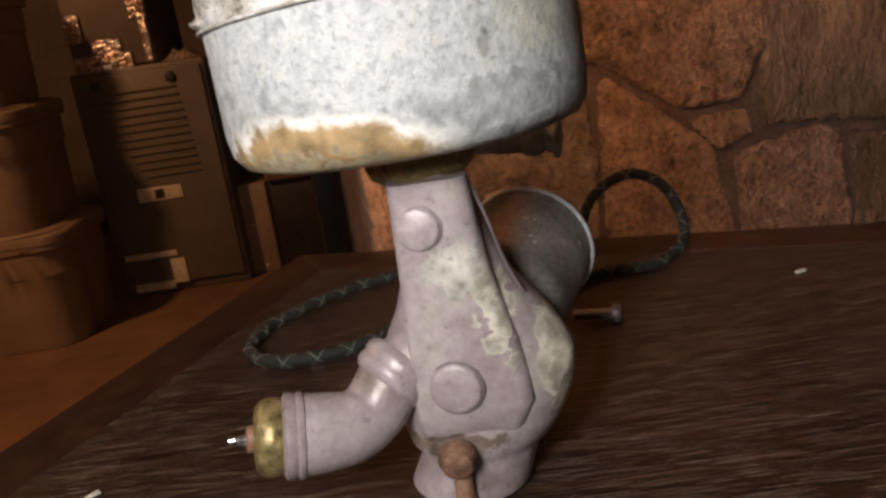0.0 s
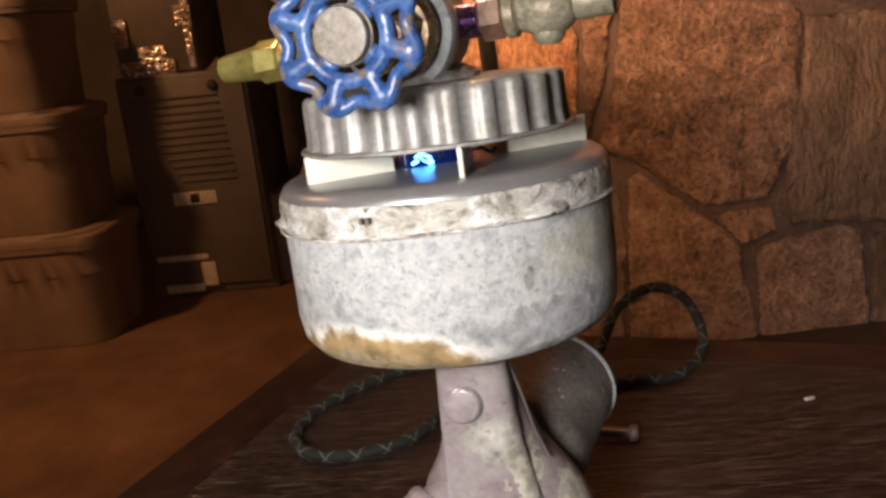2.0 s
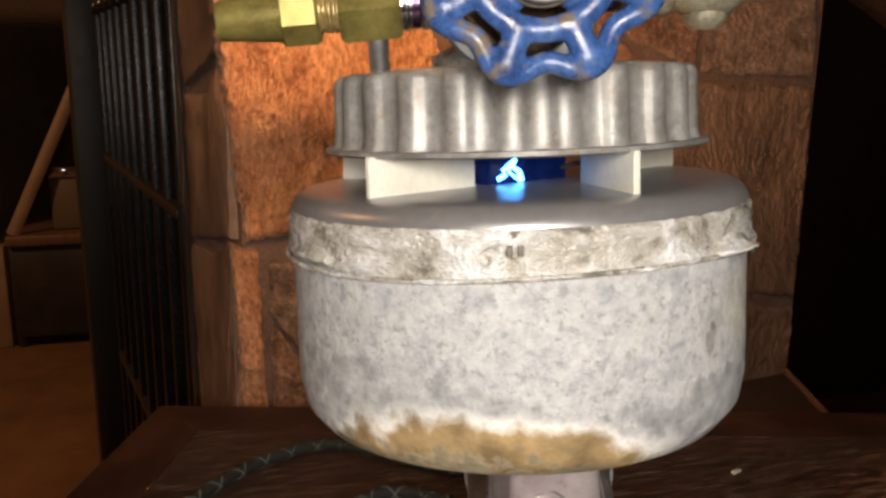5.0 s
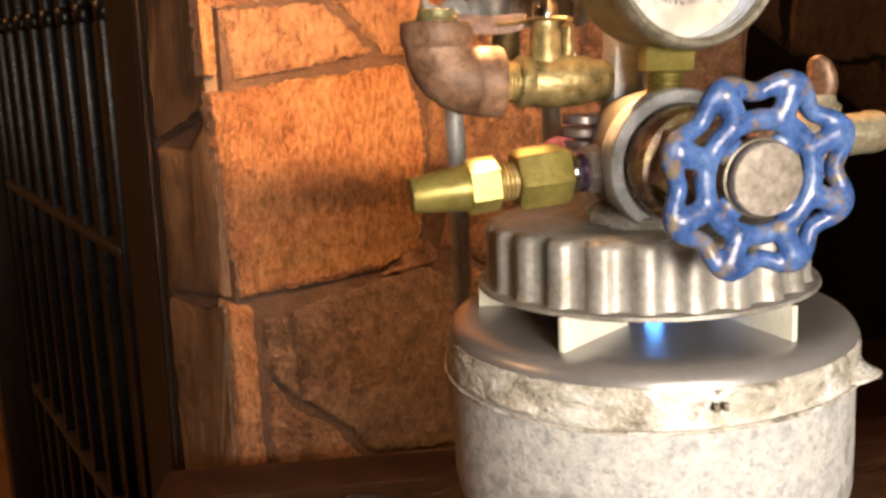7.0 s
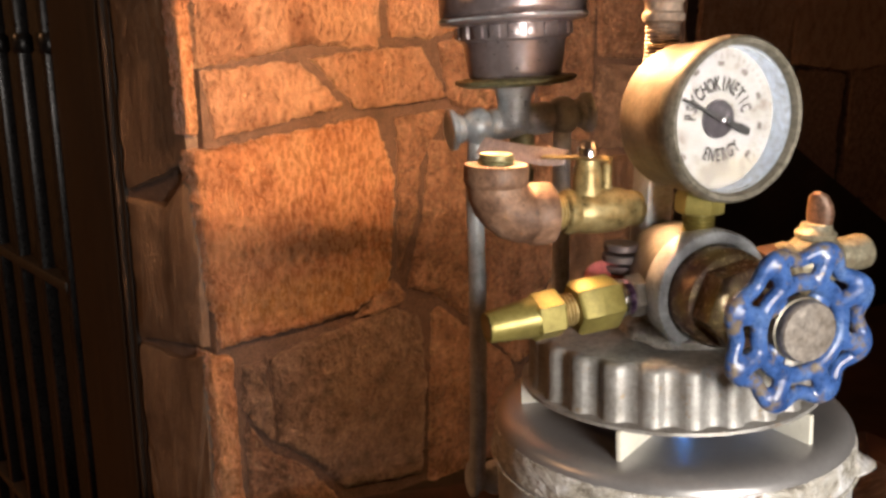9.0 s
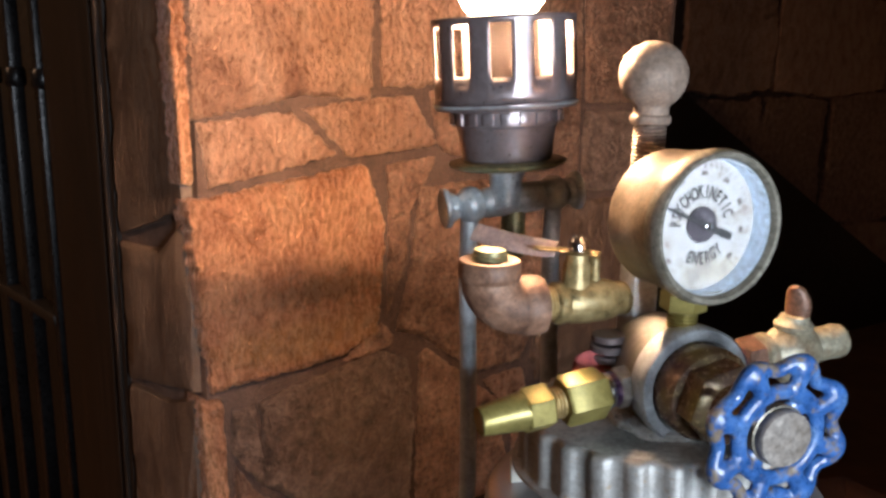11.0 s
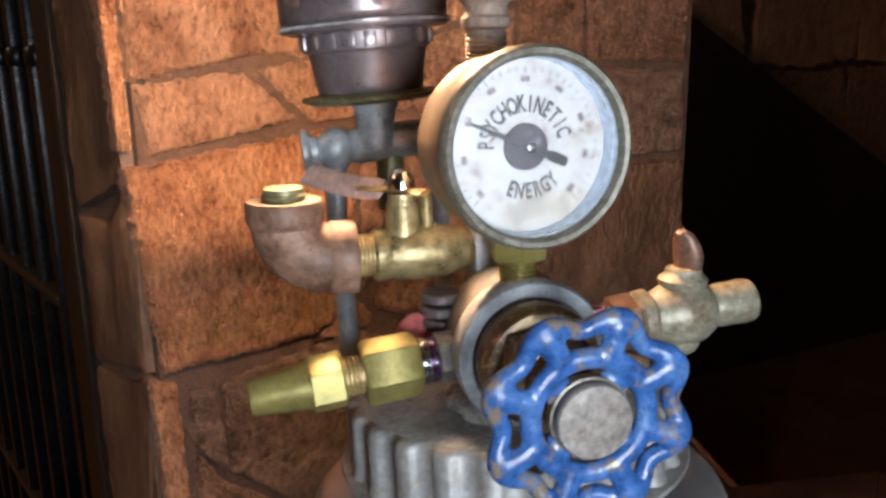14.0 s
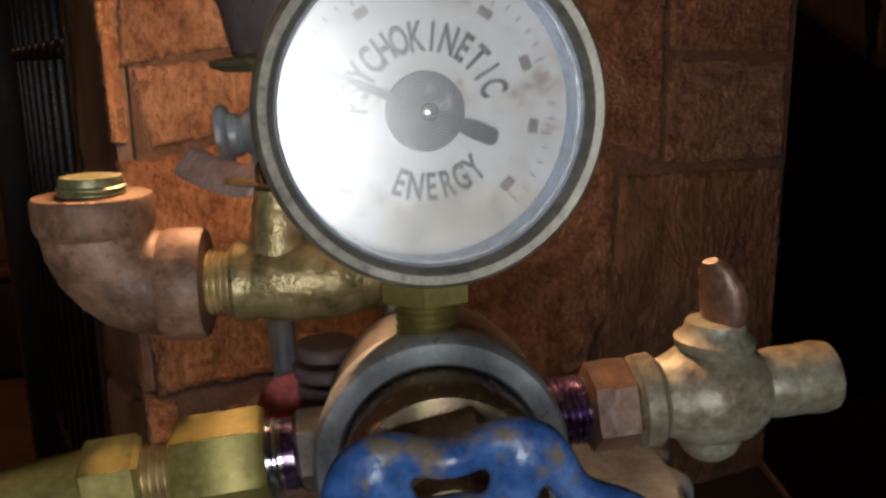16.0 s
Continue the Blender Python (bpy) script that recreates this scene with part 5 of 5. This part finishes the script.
grid = [[bm.verts.new(lm @ Vector((1.03 * r * math.cos(first + 2 * math.pi * k / (SL * PER)), 1.03 * r * math.sin(first + 2 * math.pi * k / (SL * PER)), h))) for k in range(SL * PER)] for r, h in levels]
for i in range(len(levels) - 1):
    for k in range(SL * PER):
        j = k % PER
        if 2 <= i <= 4 and 3 <= j <= 8:
            continue
        bm.faces.new((grid[i][k], grid[i][(k + 1) % (SL * PER)], grid[i + 1][(k + 1) % (SL * PER)], grid[i + 1][k]))
part("slotted_cup", bm, dark_steel, cup, "browned steel cup with eleven upright slots", solid=0.0011)
drum("cup_floor", lm, [(0.0040, 0.3100), (0.0250, 0.3100), (0.0250, 0.3110), (0.0040, 0.3112)], dark_steel, cup, "", 48)
drum("socket", lm, [(0.0130, 0.3110), (0.0134, 0.3130), (0.0134, 0.3390), (0.0124, 0.3402), (0.0104, 0.3404)], near_black, cup, "dark socket shell", 36)
globe = drum("bulb", lm, [(0.0095, 0.3375), (0.0110, 0.3405), (0.0150, 0.3450), (0.0185, 0.3520), (0.0195, 0.3620), (0.0190, 0.3740), (0.0165, 0.3850), (0.0120, 0.3930), (0.0060, 0.3970), (0.0005, 0.3980)], bulb_glass, cup, "clear glass bulb", 36, closed=False)
globe.visible_shadow = False
drum("stem", lm, [(0.0060, 0.3375), (0.0035, 0.3420), (0.0016, 0.3460), (0.0012, 0.3545), (0.0016, 0.3552)], bulb_glass, globe, "", 20).visible_shadow = False
part("filament", sweep(B(), smooth_path([lm @ Vector((-0.0085 + 0.0017 * k, 0.0012 * (-1) ** k, 0.3567 + 0.0004 * math.sin(k * math.pi / 10))) for k in range(11)], 3), 0.0012, 8), filament_glow, globe, "glowing warm filament")

# ---- braided cord ----
cord = thing("power_cord", "black braided power cord with pale tracer thread, looped on the table", "power cord", at=(-0.08, 0.39, TABLE_Z))
cz = TABLE_Z + 0.0036
run = smooth_path([(0.016, 0.420, cz + 0.002), (-0.008, 0.440, cz), (-0.031, 0.4297, cz), (-0.0513, 0.4002, cz), (-0.078, 0.387, cz), (-0.104, 0.389, cz), (-0.1185, 0.408, cz), (-0.1150, 0.437, cz), (-0.101, 0.458, cz), (-0.083, 0.477, cz), (-0.061, 0.4927, cz), (-0.028, 0.500, cz),
                   (0.010, 0.470, cz), (0.040, 0.452, cz), (0.062, 0.466, cz + 0.014), (0.076, 0.478, cz + 0.036), (0.097, 0.484, cz + 0.046), (0.117, 0.486, cz + 0.039), (0.128, 0.483, cz + 0.020), (0.125, 0.470, cz + 0.005), (0.104, 0.452, cz), (0.078, 0.452, cz), (0.050, 0.436, cz), (0.030, 0.400, cz + 0.004), (0.022, 0.370, cz + 0.010)], 14)
part("sheath", sweep(B(), run, 0.0031, 14), black_cloth, cord)
for hand in (1, -1):
    pts, last, travelled = [], None, 0.0
    for i, p in enumerate(run[:-1]):
        tdir = (run[i + 1] - p).normalized()
        side = UP.cross(tdir).normalized() if abs(tdir.z) < 0.95 else (last or Vector((1, 0, 0)))
        last = side
        over = tdir.cross(side)
        travelled += (run[i + 1] - p).length
        a = hand * travelled * 2 * math.pi / 0.016
        for s in (0.0,):
            pts.append(p + (side * math.cos(a) + over * math.sin(a)) * 0.0031)
    part("tracer_thread", sweep(B(), pts, 0.00042, 5), thread_pale, cord, "pale tracer thread")

# ---- the far end of the room ----
def storage_tote(x0, x1, y0, y1, z0, z1, label):
    """A tapered ribbed tub with a rolled rim and a lid."""
    ob = thing("storage_tote", label, "storage tote", "stacked storage totes", ((x0 + x1) / 2, (y0 + y1) / 2, z0))
    cx, cy, hx, hy = (x0 + x1) / 2, (y0 + y1) / 2, (x1 - x0) / 2, (y1 - y0) / 2

    def ring(bm, f, z, rib=0.0):
        out, r = [], 0.09
        pts = []
        for sx, sy, a0 in ((1, 1, 0), (-1, 1, 90), (-1, -1, 180), (1, -1, 270)):
            for k in range(7):
                a = radians(a0 + k * 15)
                pts.append((cx + sx * (hx * f - r) + r * math.cos(a), cy + sy * (hy * f - r) + r * math.sin(a)))
        full = []
        n = len(pts)
        for k in range(n):
            a, b = Vector(pts[k]), Vector(pts[(k + 1) % n])
            steps = max(1, int((b - a).length / 0.02))
            for s in range(steps):
                full.append(a.lerp(b, s / steps))
        for k, p in enumerate(full):
            d = (p - Vector((cx, cy))).normalized()
            out.append(bm.verts.new((p.x + d.x * rib * (1 if (k // 3) % 2 else -1), p.y + d.y * rib * (1 if (k // 3) % 2 else -1), z)))
        return out

    def shell(levels):
        bm = B()
        rings = [ring(bm, f, z, rib) for f, z, rib in levels]
        size = min(len(r) for r in rings)
        for a, b in zip(rings, rings[1:]):
            for k in range(size):
                bm.faces.new((a[k], a[(k + 1) % size], b[(k + 1) % size], b[k]))
        bm.faces.new(list(reversed(rings[0])))
        bm.faces.new(rings[-1])
        return bm

    t = z1 - z0
    part("tub", shell([(0.90, z0, 0), (0.905, z0 + 0.01, 0), (0.93, z0 + t * 0.45, 0.003), (0.935, z0 + t * 0.62, 0.003), (0.945, z0 + t * 0.63, 0), (0.955, z0 + t * 0.84, 0)]), tote_plastic, ob)
    part("rim", shell([(0.965, z0 + t * 0.845, 0), (0.99, z0 + t * 0.85, 0), (0.99, z0 + t * 0.90, 0)]), tote_plastic, ob)
    part("lid", shell([(1.0, z0 + t * 0.90, 0), (1.0, z0 + t * 0.955, 0), (0.985, z0 + t * 0.975, 0), (0.93, z0 + t * 0.985, 0), (0.90, z1, 0)]), tote_plastic, ob)
    return ob


TL = "taupe plastic storage tote with ribbed sides, stacked with others"
storage_tote(-2.03, -1.27, 2.55, 3.00, FLOOR_Z + 0.002, -0.350, TL)
storage_tote(-2.04, -1.31, 2.56, 3.00, -0.348, 0.045, TL)
storage_tote(-2.08, -1.34, 2.57, 3.00, 0.047, 0.40, TL)

cab = thing("cabinet", "drab metal cabinet with louvred front and buff labels", "cabinet", at=(-1.075, 3.2, FLOOR_Z))
part("body", block(B(), pose(-1.075, 3.26, (FLOOR_Z + 0.10) / 2), (0.49, 0.44, 0.10 - FLOOR_Z), 0.012), cabinet_grey, cab)
part("front_panel", block(B(), pose(-1.075, 3.032, (FLOOR_Z + 0.10) / 2 + 0.01), (0.46, 0.016, 0.10 - FLOOR_Z - 0.06), 0.005), cabinet_grey, cab)
for k in range(12):
    w = 0.34 - 0.012 * k
    part("louvre", block(B(), pose(-1.11 + 0.008 * k, 3.022, 0.015 - 0.028 * k, 25, 0, 0), (w, 0.010, 0.006), 0.0015), cabinet_grey, cab)
for x in (-1.225, -0.955):
    part("knob", lathe(B(), basis((x, 3.026, 0.048), (0, -1, 0)), [(0.018, 0), (0.020, 0.004), (0.016, 0.014), (0.006, 0.016)], 20), near_black, cab)
for x, z, w, h in ((-1.09, -0.36, 0.165, 0.050), (-1.18, -0.590, 0.20, 0.022), (-1.086, -0.660, 0.055, 0.095), (-1.19, -0.712, 0.15, 0.030)):
    part("label", block(B(), pose(x, 3.020, z), (w, 0.004, h), 0.001), tape_pale, cab, "buff paper label")
part("label_print", block(B(), pose(-1.09, 3.0185, -0.36), (0.035, 0.003, 0.035), 0.0005), near_black, cab)

box = thing("carton", "tall drab box bound with crinkled clear tape, on the cabinet", "box", at=(-1.15, 3.25, 0.10))
part("body", block(B(), pose(-1.155, 3.26, 0.42), (0.30, 0.36, 0.63), 0.006), cabinet_grey, box)
rnd = random.Random(3)
for x, z, w, h in ((-1.275, 0.255, 0.055, 0.10), (-1.19, 0.125, 0.20, 0.055), (-1.17, 0.175, 0.10, 0.06), (-1.025, 0.34, 0.026, 0.46), (-1.035, 0.30, 0.06, 0.07), (-1.035, 0.42, 0.055, 0.08)):
    bm = B()
    nx, nz = max(5, int(w / 0.007)), max(5, int(h / 0.007))
    grid = [[bm.verts.new((x + w * (i / nx - 0.5), 3.066 + rnd.uniform(0, 0.005), z + h * (j / nz - 0.5))) for i in range(nx + 1)] for j in range(nz + 1)]
    for j in range(nz):
        for i in range(nx):
            bm.faces.new((grid[j][i], grid[j][i + 1], grid[j + 1][i + 1], grid[j + 1][i]))
    part("tape", bm, foil, box, "crinkled shiny clear tape", True, solid=0.002)

small = thing("small_cabinet", "narrow low drab cabinet beside the larger one", "cabinet", at=(-0.80, 3.2, FLOOR_Z))
part("body", block(B(), pose(-0.785, 3.26, (FLOOR_Z - 0.39) / 2), (0.12, 0.30, -0.39 - FLOOR_Z), 0.008), tote_plastic, small)
part("screw", lathe(B(), basis((-0.80, 3.110, -0.55), (0, -1, 0)), [(0.006, 0), (0.006, 0.004), (0.003, 0.006)], 12), tape_pale, small)
part("screw", lathe(B(), basis((-0.775, 3.110, -0.715), (0, -1, 0)), [(0.006, 0), (0.006, 0.004), (0.003, 0.006)], 12), tape_pale, small)

bench = thing("low_bench", "low black wooden bench along the wall", "bench", at=(-0.30, 3.25, FLOOR_Z))
part("top", block(B(), pose(-0.28, 3.27, -0.365), (0.86, 0.42, 0.035), 0.006), red_wood, bench)
part("front", block(B(), pose(-0.28, 3.10, -0.545), (0.84, 0.03, 0.32), 0.004), near_black, bench)
part("side", block(B(), pose(-0.695, 3.28, -0.56), (0.03, 0.36, 0.36), 0.004), near_black, bench)
part("side", block(B(), pose(0.135, 3.28, -0.56), (0.03, 0.36, 0.36), 0.004), near_black, bench)

case = thing("carry_case", "grey carrying case with a bright metal edge on the bench", "case", at=(-0.46, 3.2, -0.347))
part("shell", block(B(), pose(-0.455, 3.22, -0.247), (0.235, 0.16, 0.198), 0.012), cabinet_grey, case)
part("metal_edge", block(B(), pose(-0.455, 3.135, -0.155), (0.235, 0.012, 0.018), 0.003), chrome, case, "bright metal edge")
part("latch", block(B(), pose(-0.535, 3.130, -0.145), (0.05, 0.014, 0.03), 0.004), chrome, case, "bright metal latch")
prop = thing("leaning_board", "narrow board leaning against the wall on the bench", "board", at=(-0.68, 3.1, -0.347))
part("board", sweep(B(), [(-0.688, 3.08, -0.346), (-0.50, 3.12, 0.06), (-0.30, 3.16, 0.50)], 0.020, 6, flat=0.4), tote_plastic, prop)
# ---- iron gate beside the pillar ----
gate = thing("iron_gate", "dark iron gate of upright bars beside the stone pillar", "gate", at=(-0.14, 1.0, FLOOR_Z))
P, Q = Vector((-0.106, 1.00, 0)), Vector((-0.235, 1.62, 0))
for k in range(9):
    p = P.lerp(Q, k / 8)
    part("upright", block(B(), basis((p.x, p.y, (FLOOR_Z + 0.95) / 2), UP, Q - P), (0.014, 0.014, 0.95 - FLOOR_Z), 0.003), iron_dark, gate)
    part("collar", lathe(B(), at(p.x, p.y, 0.30), [(0.0085, -0.010), (0.0108, -0.007), (0.0108, 0.007), (0.0085, 0.010)], 12), iron_dark, gate)
# added sheet: hides the lit carpet and makes the gaps between bars dark
part("backing_panel", block(B(), basis(((P.x + Q.x) / 2 + 0.022, (P.y + Q.y) / 2 + 0.004, 0.095), UP, Q - P), ((Q - P).length + 0.06, 0.004, 1.62), 0.001), near_black, gate, "added near-black panel that keeps the gaps between the bars dark")
for zz in (0.055, -0.30, 0.92, FLOOR_Z + 0.06):
    part("rail", block(B(), basis(((P.x + Q.x) / 2, (P.y + Q.y) / 2, zz), UP, Q - P), ((Q - P).length, 0.018, 0.012), 0.002), near_black, gate)
jamb = part("trim", slab(B(), [(-0.0985, 0.727), (-0.050, 0.727), (-0.050, 0.990), (-0.106, 0.990)], FLOOR_Z, CEILING_Z, 0.002), post_black)
tagged(jamb, "dark brown wooden jamb running back from the stone pillar", "", "", "structure")
part("bead", sweep(B(), [(-0.1000, 0.737, FLOOR_Z), (-0.1000, 0.737, 0.4), (-0.1000, 0.737, CEILING_Z)], 0.0028, 8), post_black, jamb)
part("bead", sweep(B(), [(-0.1010, 0.752, FLOOR_Z), (-0.1010, 0.752, 0.4), (-0.1010, 0.752, CEILING_Z)], 0.0028, 8), post_black, jamb)
post = thing("wooden_post", "tall dark brown wooden post standing behind the gate", "post", at=(-0.24, 1.70, FLOOR_Z))
part("board", block(B(), pose(-0.27, 1.75, 0.1, 0, 0, 12), (0.07, 0.05, 1.69), 0.004), near_black, post)
wrap = thing("crumpled_wrap", "crumpled clear plastic wrap lying on the cabinet", "plastic wrap", at=(-0.92, 3.12, 0.10))
bm = B()
lumps = [[bm.verts.new((-0.99 + 0.14 * i / 9, 3.06 + 0.09 * j / 5, 0.1005 + (0.045 * math.sin(math.pi * i / 9) * math.sin(math.pi * j / 5) * rnd.uniform(0.4, 1.2) if 0 < i < 9 and 0 < j < 5 else 0))) for i in range(10)] for j in range(6)]
for j in range(5):
    for i in range(9):
        bm.faces.new((lumps[j][i], lumps[j][i + 1], lumps[j + 1][i + 1], lumps[j + 1][i]))
part("sheet", bm, foil, wrap, "", True, solid=0.002)
